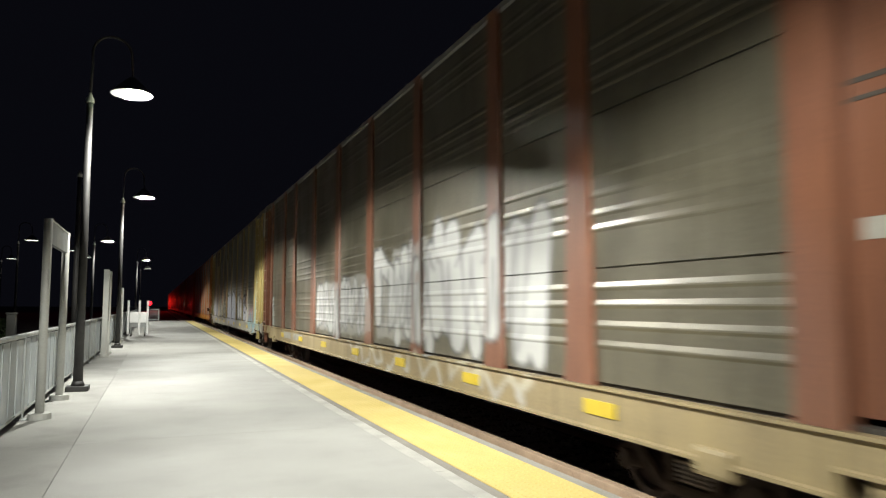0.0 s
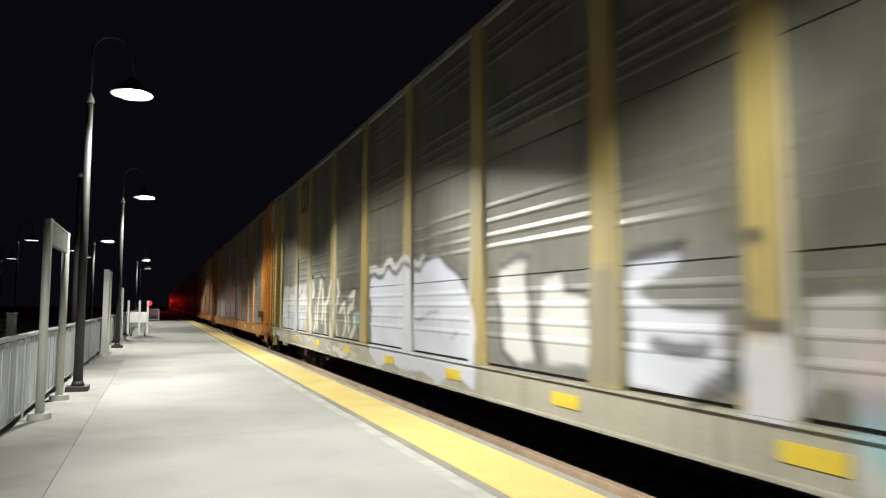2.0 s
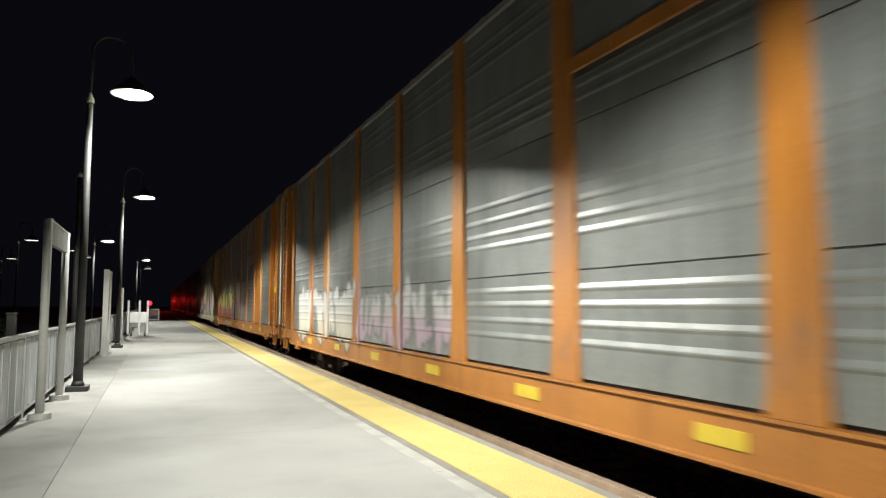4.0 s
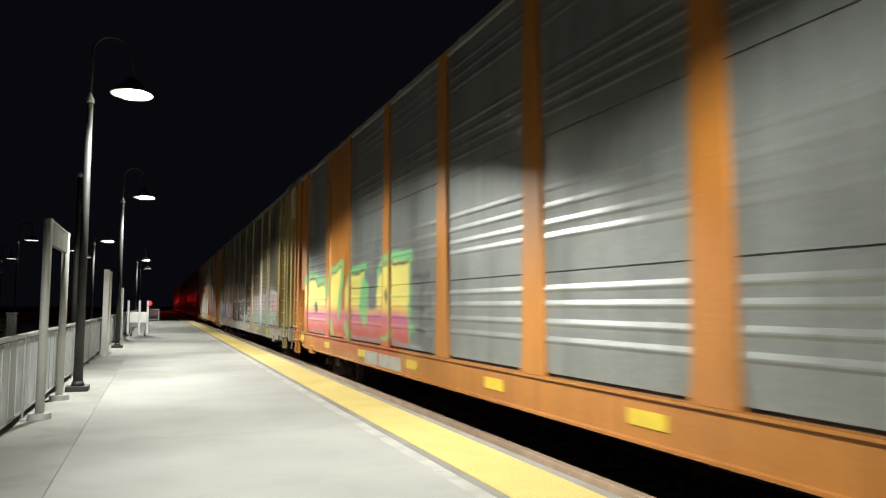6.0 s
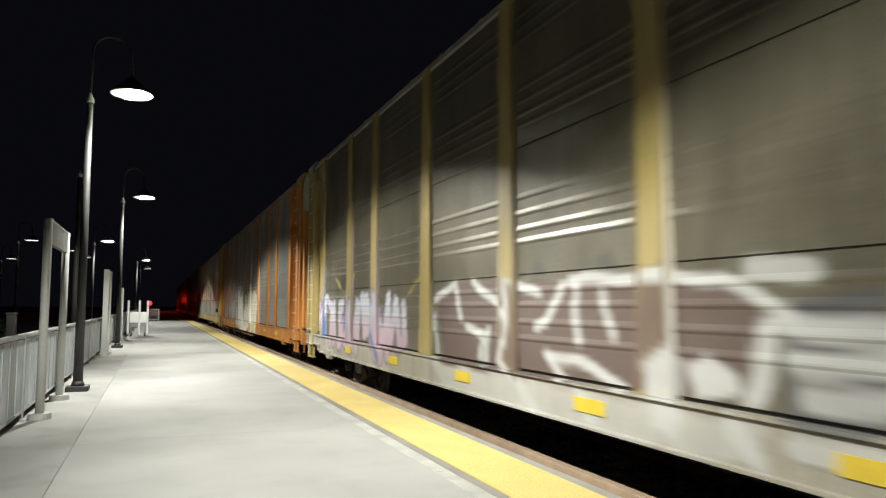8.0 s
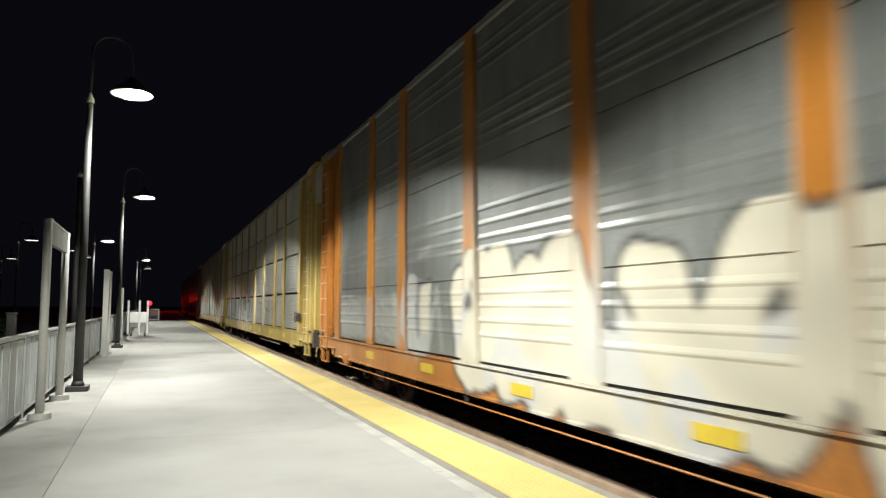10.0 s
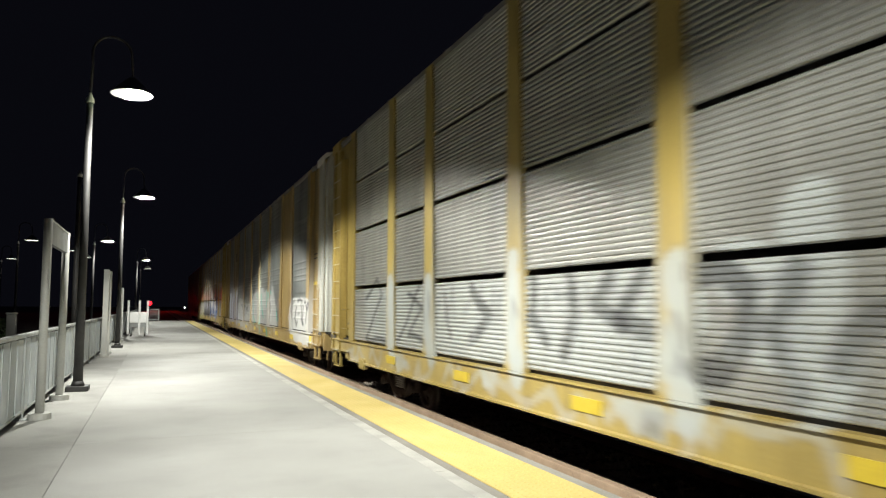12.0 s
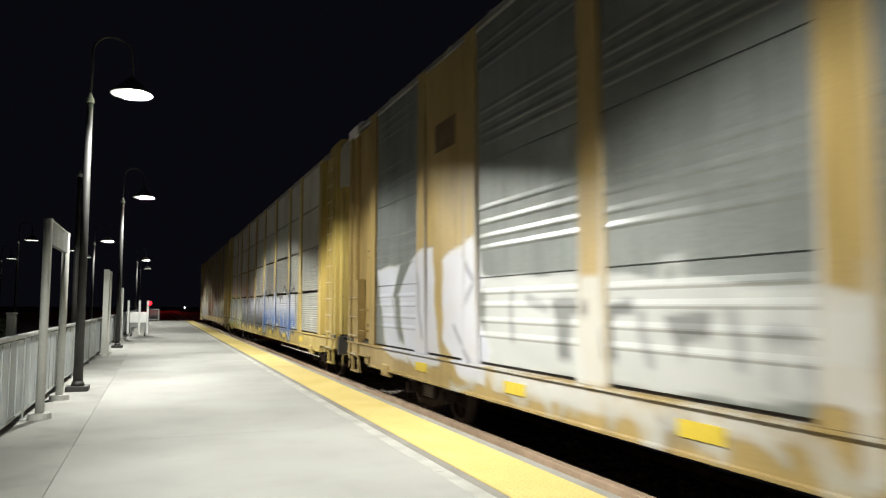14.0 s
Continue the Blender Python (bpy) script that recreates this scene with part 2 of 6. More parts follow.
def build_track():
    track = thing("track", "rusty rails with polished heads on dark ballast", "railway track", kind="structure")
    rng = random.Random(4)
    # ballast bed with an uneven top
    nx, ny = 26, 700
    xs = np.linspace(EDGE_X + 0.02, TRACK_X + 4.0, nx)
    ys = np.concatenate([np.linspace(-70, -2, 60), np.linspace(-1.9, 24, 520), np.linspace(24.5, 420, 120)])
    rs = np.random.RandomState(3)
    gx, gy = np.meshgrid(xs, ys)
    gz = -0.71 + rs.uniform(-0.022, 0.022, gx.shape) - 0.12 * np.clip((np.abs(gx - TRACK_X) - 1.7) / 0.6, 0, 1)
    co = np.stack([gx, gy, gz], -1).reshape(-1, 3)
    idx = np.arange(len(co)).reshape(len(ys), nx)
    fs = np.stack([idx[:-1, :-1], idx[:-1, 1:], idx[1:, 1:], idx[1:, :-1]], -1).reshape(-1, 4)
    me = bpy.data.meshes.new("ballast")
    me.from_pydata(co.tolist(), [], fs.tolist())
    me.materials.append(M_BALLAST)
    bed = tagged(new("ballast_bed", me), "dark crushed-stone ballast between platform and rails", "ballast", kind="stuff")
    # loose stones nearby
    unit = np.array([(1, 0, 0), (-1, 0, 0), (0, 1, 0), (0, -1, 0), (0, 0, 1), (0, 0, -1)], float)
    tri = np.array([(0, 2, 4), (2, 1, 4), (1, 3, 4), (3, 0, 4), (2, 0, 5), (1, 2, 5), (3, 1, 5), (0, 3, 5)])
    count = 9000
    cx, cy = rs.uniform(EDGE_X + 0.1, TRACK_X + 1.9, count), 1.5 + 22 * rs.uniform(0, 1, count) ** 1.4
    size = rs.uniform(0.018, 0.042, count)
    pts = unit[None] * rs.uniform(0.6, 1.2, (count, 6, 1)) * size[:, None, None]
    ang = rs.uniform(0, math.tau, count)
    px = pts[..., 0] * np.cos(ang)[:, None] - pts[..., 1] * np.sin(ang)[:, None] + cx[:, None]
    py = pts[..., 0] * np.sin(ang)[:, None] + pts[..., 1] * np.cos(ang)[:, None] + cy[:, None]
    pz = pts[..., 2] + (-0.69 - 0.12 * np.clip((np.abs(cx - TRACK_X) - 1.7) / 0.6, 0, 1))[:, None]
    co = np.stack([px, py, pz], -1).reshape(-1, 3)
    fs = (tri[None] + 6 * np.arange(count)[:, None, None]).reshape(-1, 3)
    me = bpy.data.meshes.new("stones")
    me.from_pydata(co.tolist(), [], fs.tolist())
    me.materials.append(M_BALLAST)
    tagged(new("ballast_stones", me), "loose angular ballast stones along the rails", "ballast", kind="stuff")
    # rails
    prof = ((-0.07, 0.0), (0.07, 0.0), (0.07, 0.012), (0.012, 0.035), (0.010, 0.125), (0.036, 0.14), (0.036, 0.165), (0.03, 0.172), (-0.03, 0.172),
            (-0.036, 0.165), (-0.036, 0.14), (-0.010, 0.125), (-0.012, 0.035), (-0.07, 0.012))
    for side in (-1, 1):
        bm = bmesh.new()
        ends = [[bm.verts.new((TRACK_X + side * 0.753 + x, y, RAIL_Z - 0.172 + z)) for x, z in prof] for y in (-80, 420)]
        for j in range(len(prof)):
            k = (j + 1) % len(prof)
            f = bm.faces.new((ends[0][j], ends[0][k], ends[1][k], ends[1][j]))
            f.material_index = 1 if j in (6, 7, 8) else 0
        o = part("rail", bm, M_RAIL, track)
        o.data.materials.append(M_RAILTOP)
    # a rusty beam on chairs, between the platform and the running rail
    # added to show the near rail lit, as the running rail lies in shade
    bm = box(bmesh.new(), 4.29, 4.42, -80, 140, -0.56, -0.383, 0.012)
    part("stand_in_rail", bm, M_BEAM, track, "rusty steel beam standing in for the lit near rail")
    chair = shared_mesh("beam_chair", box(bmesh.new(), 4.27, 4.44, -0.09, 0.09, -0.80, -0.562, 0.01), M_RAIL)
    for i in range(80):
        part("beam_chair", chair, None, track).location = (0, -14 + i * 1.06, 0)
    tie = bpy.data.meshes.new("tie")
    bm = box(bmesh.new(), TRACK_X - 1.3, TRACK_X + 1.3, -0.115, 0.115, -0.17, 0.0, 0.012)
    bm.to_mesh(tie)
    bm.free()
    tie.materials.append(M_TIE)
    for i in range(190):
        o = part("tie", tie, None, track)
        o.location = (rng.uniform(-0.03, 0.03), -14 + i * 0.53, RAIL_Z - 0.174)
        o.rotation_euler.z = rng.uniform(-0.012, 0.012)
    # pale cables lie beside the far rail's track, closing strip beyond
    bm = box(bmesh.new(), TRACK_X + 4.0, TRACK_X + 40, -80, 420, GROUND_Z + 0.006, GROUND_Z + 0.03)
    tagged(part("far_verge", bm, M_GROUND, None), "dark earth verge beyond the track", "verge", kind="structure")


build_ground()
build_platform()
build_track()


# ---- platform furniture ----
def fence_section(at_y, first):
    """One section of railing: post, three rails and balusters; first is copied."""
    if first:
        return copy_thing(first, pose(FENCE_X, at_y, 0))
    f = thing("fence_section", "galvanised steel railing section filled with grey sheets", "fence", "platform fence", at=(FENCE_X, at_y, 0))
    w = 1.83
    bm = box(bmesh.new(), -0.03, 0.03, -0.03, 0.03, 0.0, 1.05, 0.006)
    box(bm, -0.075, 0.075, -0.075, 0.075, 0.0, 0.014, 0.003)
    part("post", bm, M_GALV, f)
    for z, r in ((1.03, 0.032), (0.10, 0.018)):
        part("rail", tube(bmesh.new(), (0, 0.03, z), (0, w - 0.03, z), r), M_GALV, f)
    for i in range(4):
        a, b = 0.045 + i * 0.44, 0.045 + (i + 1) * 0.44 - 0.016
        bm = bmesh.new()
        box(bm, -0.006, 0.006, a, b, 0.12, 0.99)
        box(bm, -0.012, 0.012, a, a + 0.03, 0.12, 0.99)
        part("infill_sheet", bm, M_SHEET, f)
    return f


def street_lamp(x, y, z0, lit, arm=1.0, far=False, light=False):
    words = "dark steel lamp post with crook arm and lit disc shade" if lit else "bare dark steel pole behind the fence"
    s = thing("street_lamp" if lit else "steel_pole", words, "street lamp" if lit else "pole", "station lamps" if lit else "", at=(x, y, z0))
    n = 8 if far else 12
    bm = box(bmesh.new(), -0.17, 0.17, -0.17, 0.17, 0.0, 0.085, 0.012)
    part("base", bm, M_POLE, s)
    bm = tube(bmesh.new(), (0, 0, 0.08), (0, 0, 4.86), 0.075, 0.05, n)
    tube(bm, (0, 0, 0.08), (0, 0, 0.16), 0.11, 0.08, n)
    smooth(part("pole", bm, M_POLE, s))
    bm = tube(bmesh.new(), (0, 0, 4.84), (0, 0, 4.92), 0.07, 0.065, n)
    tube(bm, (0, 0, 4.92), (0, 0, 5.02), 0.05, 0.02, n)
    part("collar", bm, M_POST, s)
    if not lit:
        return s
    pts = [(0, 0, 5.0), (0.02 * arm, 0, 5.5)]
    for i in range(13):
        a = math.pi * (1 - i / 12)
        pts.append(((0.32 + 0.31 * math.cos(a)) * arm, 0, 5.72 + 0.32 * math.sin(a)))
    pts += [(0.645 * arm, 0, 5.5), (0.645 * arm, 0, 5.3)]
    smooth(part("crook_arm", bent_tube(bmesh.new(), pts, 0.022), M_POLE, s))
    m = Matrix.Translation((0.645 * arm, 0, 0))
    bm = lathe(bmesh.new(), ((0.0, 5.36), (0.05, 5.36), (0.085, 5.33), (0.13, 5.29), (0.17, 5.25), (0.345, 5.075), (0.35, 5.06), (0.34, 5.063),
                             (0.155, 5.25), (0.0, 5.265)), 16 if far else 32, m)
    smooth(part("shade", bm, M_SHADE, s))
    if lit:
        if far and not light:
            bm = lathe(bmesh.new(), ((0.0, 5.062), (0.335, 5.066), (0.335, 5.072), (0.0, 5.076)), 16, m)
            part("lens", bm, M_LEDFAR, s, "glowing lens")
        else:
            bm = lathe(bmesh.new(), ((0.338, 5.056), (0.152, 5.244), (0.0, 5.258), (0.0, 5.262), (0.154, 5.248), (0.342, 5.06)), 32, m)
            smooth(part("reflector", bm, M_WHITE, s, "white inner face of the shade"))
            bm = lathe(bmesh.new(), ((0.05, 5.194), (0.15, 5.190), (0.16, 5.198), (0.15, 5.206), (0.05, 5.206), (0.05, 5.194)), 24, m)
            part("lens", bm, M_LED, s, "glowing ring-shaped lens")
        if light:
            lamp_light(x + 0.645 * arm, y, z0 + 5.186, 0.7 if far else 1.0)
    return s


def station_sign(y0, y1, z_lo, z_hi, top, label, round_posts=True):
    s = thing("station_sign", label, "sign", "platform signs", at=(-1.30, y0, 0))
    w = y1 - y0
    for y in (0.0, w):
        bm = bmesh.new()
        if round_posts:
            tube(bm, (0, y, 0), (0, y, top), 0.052, n=16)
        else:
            box(bm, -0.07, 0.07, y - 0.07, y + 0.07, 0, top, 0.012)
        smooth(part("post", bm, M_POST, s)) if round_posts else part("post", bm, M_POST, s)
        bm = tube(bmesh.new(), (0, y, 0), (0, y, 0.075), 0.135, 0.13, 16)
        part("base_collar", bm, M_POST, s)
    bm = box(bmesh.new(), -0.03, 0.03, 0.063, w - 0.063, z_lo, z_hi, 0.006)
    board = part("board", bm, M_SIGN, s, "grey sign board")
    part("trim_rail", box(bmesh.new(), -0.036, 0.036, 0.064, w - 0.064, z_hi + 0.002, z_hi + 0.03, 0.004), M_POST, s)
    return s


def wheelchair_lift():
    s = thing("wheelchair_lift", "white portable wheelchair lift parked on the platform", "wheelchair lift", at=(-0.74, 35.4, 0))
    bm = box(bmesh.new(), -0.36, 0.34, -0.5, 0.5, 0.62, 1.1, 0.03)
    part("box_body", bm, M_WHITE, s)
    part("lower_frame", box(bmesh.new(), -0.33, 0.31, -0.45, 0.45, 0.42, 0.615, 0.01), M_SIGN, s, "grey steel frame")
    for x in (-0.42, 0.04, 0.38):
        part("upright", tube(bmesh.new(), (x, -0.52, 0.1), (x, -0.52, 1.62), 0.05, n=10), M_WHITE, s)
    for x in (-0.3, 0.28):
        for y in (-0.4, 0.4):
            part("leg", tube(bmesh.new(), (x, y, 0.13), (x, y, 0.43), 0.03), M_SIGN, s)
            m = Matrix.Translation((x, y, 0.07)) @ Matrix.Rotation(radians(90), 4, "Y")
            bm = bmesh.new()
            bmesh.ops.create_cone(bm, cap_ends=True, segments=14, radius1=0.07, radius2=0.07, depth=0.045, matrix=m)
            part("castor", bm, M_DARK, s)
    return s


def slim_post(name, x, y, h, r, mat, label):
    s = thing(name, label, "post", at=(x, y, 0))
    part("post", box(bmesh.new(), -r, r, -r, r, 0, h, r * 0.2), mat, s)
    part("base_plate", box(bmesh.new(), -r * 1.8, r * 1.8, -r * 1.8, r * 1.8, 0, 0.02, 0.004), mat, s)
    part("cap", box(bmesh.new(), -r * 1.1, r * 1.1, -r * 1.1, r * 1.1, h + 0.002, h + 0.03, 0.006), mat, s)
    return s


def end_gate():
    s = thing("end_gate", "grey mesh gate closing the platform end", "gate", at=(-0.7, 69.6, 0))
    bm = bmesh.new()
    for a, b in (((0, 0, 0.05), (0, 0, 1.03)), ((0.93, 0, 0.05), (0.93, 0, 1.03)), ((0, 0, 1.03), (0.93, 0, 1.03)), ((0, 0, 0.12), (0.93, 0, 0.12))):
        tube(bm, a, b, 0.025, n=8)
    part("gate_frame", bm, M_GALV, s)
    for i in range(11):
        part("bar", tube(bmesh.new(), (0.075 + i * 0.078, 0, 0.12), (0.075 + i * 0.078, 0, 1.03), 0.008, n=6), M_GALV, s)
    for x in (0.0, 0.93):
        part("post", box(bmesh.new(), x - 0.03, x + 0.03, -0.03, 0.03, 0, 1.0, 0.005), M_GALV, s)


def red_signal():
    x, y = -2.46, 300.0
    s = thing("railway_signal", "trackside railway signal showing a red aspect", "railway signal", at=(x, y, GROUND_Z))
    part("mast", tube(bmesh.new(), (0, 0.3, 0), (0, 0.3, 3.6), 0.09), M_POLE, s)
    part("backing_plate", box(bmesh.new(), -0.95, 0.95, 0.0, 0.06, 2.05, 4.1, 0.05), M_POLE, s)
    # lens drawn oversized so that its disc covers the glare round the red light
    m = Matrix.Translation((0, -0.05, 3.05)) @ Matrix.Rotation(radians(90), 4, "X")
    bm = lathe(bmesh.new(), ((0.0, 0.16), (0.5, 0.13), (0.8, 0.0)), 20, m)
    part("red_lens", bm, M_RED, s, "glowing red lens, enlarged to stand for its glare")
    m = Matrix.Translation((0, -0.08, 3.05)) @ Matrix.Rotation(radians(90), 4, "X")
    part("hood", lathe(bmesh.new(), ((0.86, -0.08), (0.86, 0.22), (0.845, 0.22), (0.845, -0.08)), 20, m), M_POLE, s)
    data = bpy.data.lights.new("signal_light", "SPOT")
    data.energy, data.color, data.shadow_soft_size = 16000, (1.0, 0.02, 0.012), 0.3
    data.spot_size, data.spot_blend = radians(36), 0.8
    lt = new("signal_light", data)
    lt.matrix_world = look((x, y - 0.4, GROUND_Z + 3.05), (4.0, 150, 3.2))


def cabinet(x, y, z0):
    s = thing("utility_cabinet", "beige metal utility cabinet beyond the fence", "cabinet", at=(x, y, z0))
    part("body", box(bmesh.new(), -0.10, 0.10, -0.13, 0.13, 0.0, 1.28, 0.015), M_POST, s)
    part("lid", box(bmesh.new(), -0.12, 0.12, -0.15, 0.15, 1.283, 1.33, 0.012), M_POST, s)
    part("door", box(bmesh.new(), 0.102, 0.112, -0.1, 0.1, 0.1, 1.2, 0.006), M_POST, s)


def shrub(x, y, z0, seed):
    rs = np.random.RandomState(seed)
    s = thing("shrub", "dark leafy shrub beyond the platform fence", "shrub", "shrubs", at=(x, y, z0))
    bm = bmesh.new()
    for i in range(7):
        a = rs.uniform(0, math.tau)
        tube(bm, (0, 0, 0), (0.35 * math.cos(a), 0.35 * math.sin(a), rs.uniform(0.5, 0.95)), 0.02, 0.006, 5)
    part("stems", bm, M_TIE, s)
    n = 1600
    d = rs.normal(0, 1, (n, 3))
    d /= np.linalg.norm(d, axis=1)[:, None]
    c = d * rs.uniform(0.35, 1.0, (n, 1)) ** 0.6 * np.array((0.7, 0.7, 0.5)) + np.array((0, 0, 0.62))
    c[:, :2] += 0.15 * np.sin(c[:, [2, 0]] * 7)
    u, w = rs.normal(0, 0.045, (n, 3)), rs.normal(0, 0.045, (n, 3))
    co = np.stack([c - u, c + w, c + u, c - w], 1).reshape(-1, 3)
    co[:, 2] = np.maximum(co[:, 2], 0.03)
    me = bpy.data.meshes.new("leaves")
    me.from_pydata(co.tolist(), [], np.arange(4 * n).reshape(-1, 4).tolist())
    me.materials.append(M_LEAF)
    part("leaves", me, None, s)


first_section = None
for i in range(-8, 34):
    o = fence_section(6.4 + 1.83 * i, first_section)
    first_section = first_section or o

for y in (-12.2, 0.47, 13.15, 25.83):
    street_lamp(-1.16, y, 0, True, light=True)
for y in (62.6, 75.6):
    street_lamp(-1.57, y, 0 if y < 70 else GROUND_Z + 0.8, True, far=True, light=y < 70)
for x, y in ((-3.3, 43.2), (-7.1, 44.2), (-5.7, 51.7), (-5.6, 58.7), (-11.1, 62.5)):
    street_lamp(x, y, -0.12, True, far=True, light=y < 43.5)
street_lamp(-1.95, 20.3, -0.12, False, arm=-1.0)

station_sign(10.09, 12.01, 2.19, 2.47, 2.5, "tall grey steel frame with a narrow sign board across its top")
station_sign(21.6, 22.75, 0.95, 2.34, 2.39, "grey steel information board between two square posts", round_posts=False)
station_sign(29.3, 30.3, 0.9, 2.0, 2.06, "dark grey steel information board on two posts", round_posts=False)
slim_post("white_post", -1.42, 33.9, 2.12, 0.075, M_WHITE, "tall white square post at the fence")
wheelchair_lift()
end_gate()
red_signal()
cabinet(-3.5, 21.4, -0.12)
for i, (x, y) in enumerate(((-4.6, 24.5), (-5.2, 27.5), (-6.0, 23.0))):
    shrub(x, y, -0.12, i)
bm = bmesh.new()
bmesh.ops.create_icosphere(bm, subdivisions=2, radius=0.28, matrix=Matrix.Translation((14.0, 400, 0.1)))
tagged(part("distant_headlight", bm, M_HEAD, None), "small white light far down the line", "light", kind="structure")
tagged(part("headlight_post", tube(bmesh.new(), (14.0, 400.6, GROUND_Z), (14.0, 400.6, 0.4), 0.1), M_POLE, None), "dark post of the far light", "post", kind="structure")


# ---- sprayed paint on the rail cars ----
WHT, GRY, BLK, CRM = (0.43, 0.43, 0.42), (0.09, 0.093, 0.1), (0.0227, 0.0227, 0.0249), (0.499, 0.469, 0.378)
PALE, AMBR, RUST, ROSE = (0.378, 0.409, 0.409), (0.529, 0.318, 0.0909), (0.196, 0.0909, 0.0529), (0.423, 0.121, 0.129)
LAV, BLU, CYN, TEA = (0.438, 0.446, 0.514), (0.0756, 0.151, 0.363), (0.167, 0.416, 0.529), (0.0981, 0.363, 0.287)
PNK, RED, MAG, GRN = (0.46, 0.25, 0.32), (0.378, 0.0529, 0.0378), (0.378, 0.0756, 0.189), (0.136, 0.393, 0.151)
YEL, BRN, LIM, PUR = (0.605, 0.529, 0.121), (0.0756, 0.0438, 0.0378), (0.416, 0.469, 0.121), (0.211, 0.0909, 0.272)


ROSY = (0.46, 0.33, 0.40)


def seg_dist(px, py, a, b):
    ax, ay, bx, by = *a, *b
    dx, dy = bx - ax, by - ay
    t = np.clip(((px - ax) * dx + (py - ay) * dy) / (dx * dx + dy * dy + 1e-9), 0, 1)
    return np.hypot(px - ax - t * dx, py - ay - t * dy)


def glyph(rng):
    """An abstract looping stroke in a unit cell."""
    n = rng.randint(5, 7)
    high = rng.random() < 0.5
    out = []
    for i in range(n):
        out.append((0.1 + 0.8 * i / (n - 1) + rng.uniform(-0.16, 0.16), rng.uniform(0.78, 1.0) if high else rng.uniform(0.0, 0.3)))
        high = not high if rng.random() < 0.8 else high
    return out


def fill(col, pts, cover=0.92, bands=None):
    """A sprayed area with the outline pts, (s, z) in metres; bands: colours by height from the lowest up."""
    return dict(shape="fill", col=col, pts=pts, cover=cover, bands=bands)


def stroke(col, width, pts, cover=0.9):
    """A sprayed line along pts, (s, z) in metres."""
    return dict(shape="stroke", col=col, width=width, pts=pts, cover=cover)


def overlay(cur, a, col):
    """Lay colour col with cover a over the paint that is there."""
    a = a[:, None]
    left = cur[:, 3:] * (1 - a)
    cur[:, :3] = np.where(left + a > 1e-6, (cur[:, :3] * left + col * a) / np.maximum(left + a, 1e-6), 0)
    cur[:, 3:] = left + a


def spray_shape(q, out, s, z):
    pts = q["pts"]
    ss, zz = [a for a, _ in pts], [b for _, b in pts]
    pad = q.get("width", 0.1) + 0.1
    near = np.nonzero((s > min(ss) - pad) & (s < max(ss) + pad) & (z > min(zz) - pad) & (z < max(zz) + pad))[0]
    if not len(near):
        return
    u = s[near] + 0.025 * np.sin(z[near] * 9.0 + s[near] * 2.0)
    h = z[near] + 0.02 * np.sin(s[near] * 6.1 + 1.3)
    ring = q["shape"] == "fill"
    d = np.full(len(near), 9.0)
    for a, b in zip(pts, pts[1:] + (pts[:1] if ring else ())):
        d = np.minimum(d, seg_dist(u, h, a, b))
    thin = 0.93 + 0.07 * np.sin(u * 3.7 + 2 * np.sin(h * 4.3)) * np.sin(h * 6.1)
    if not ring:
        overlay_at = np.clip((q["width"] / 2 + 0.02 - d) / 0.045, 0, 1) * q["cover"] * thin
        col = np.array(q["col"])[None]
    else:
        inside = np.zeros(len(near), bool)
        for (x0, y0), (x1, y1) in zip(pts, pts[1:] + pts[:1]):
            if y0 != y1:
                inside ^= ((y0 > h) != (y1 > h)) & (u < (x1 - x0) * (h - y0) / (y1 - y0) + x0)
        overlay_at = np.clip((np.where(inside, d, -d) + 0.025) / 0.05, 0, 1) * q["cover"] * thin
        col = np.array(q["col"])[None]
        if q["bands"]:
            lev = [b[0] for b in q["bands"]]
            col = np.stack([np.interp(h, lev, [b[1][c] for b in q["bands"]]) for c in range(3)], 1)
    cur = out[near]
    overlay(cur, overlay_at, col)
    out[near] = cur


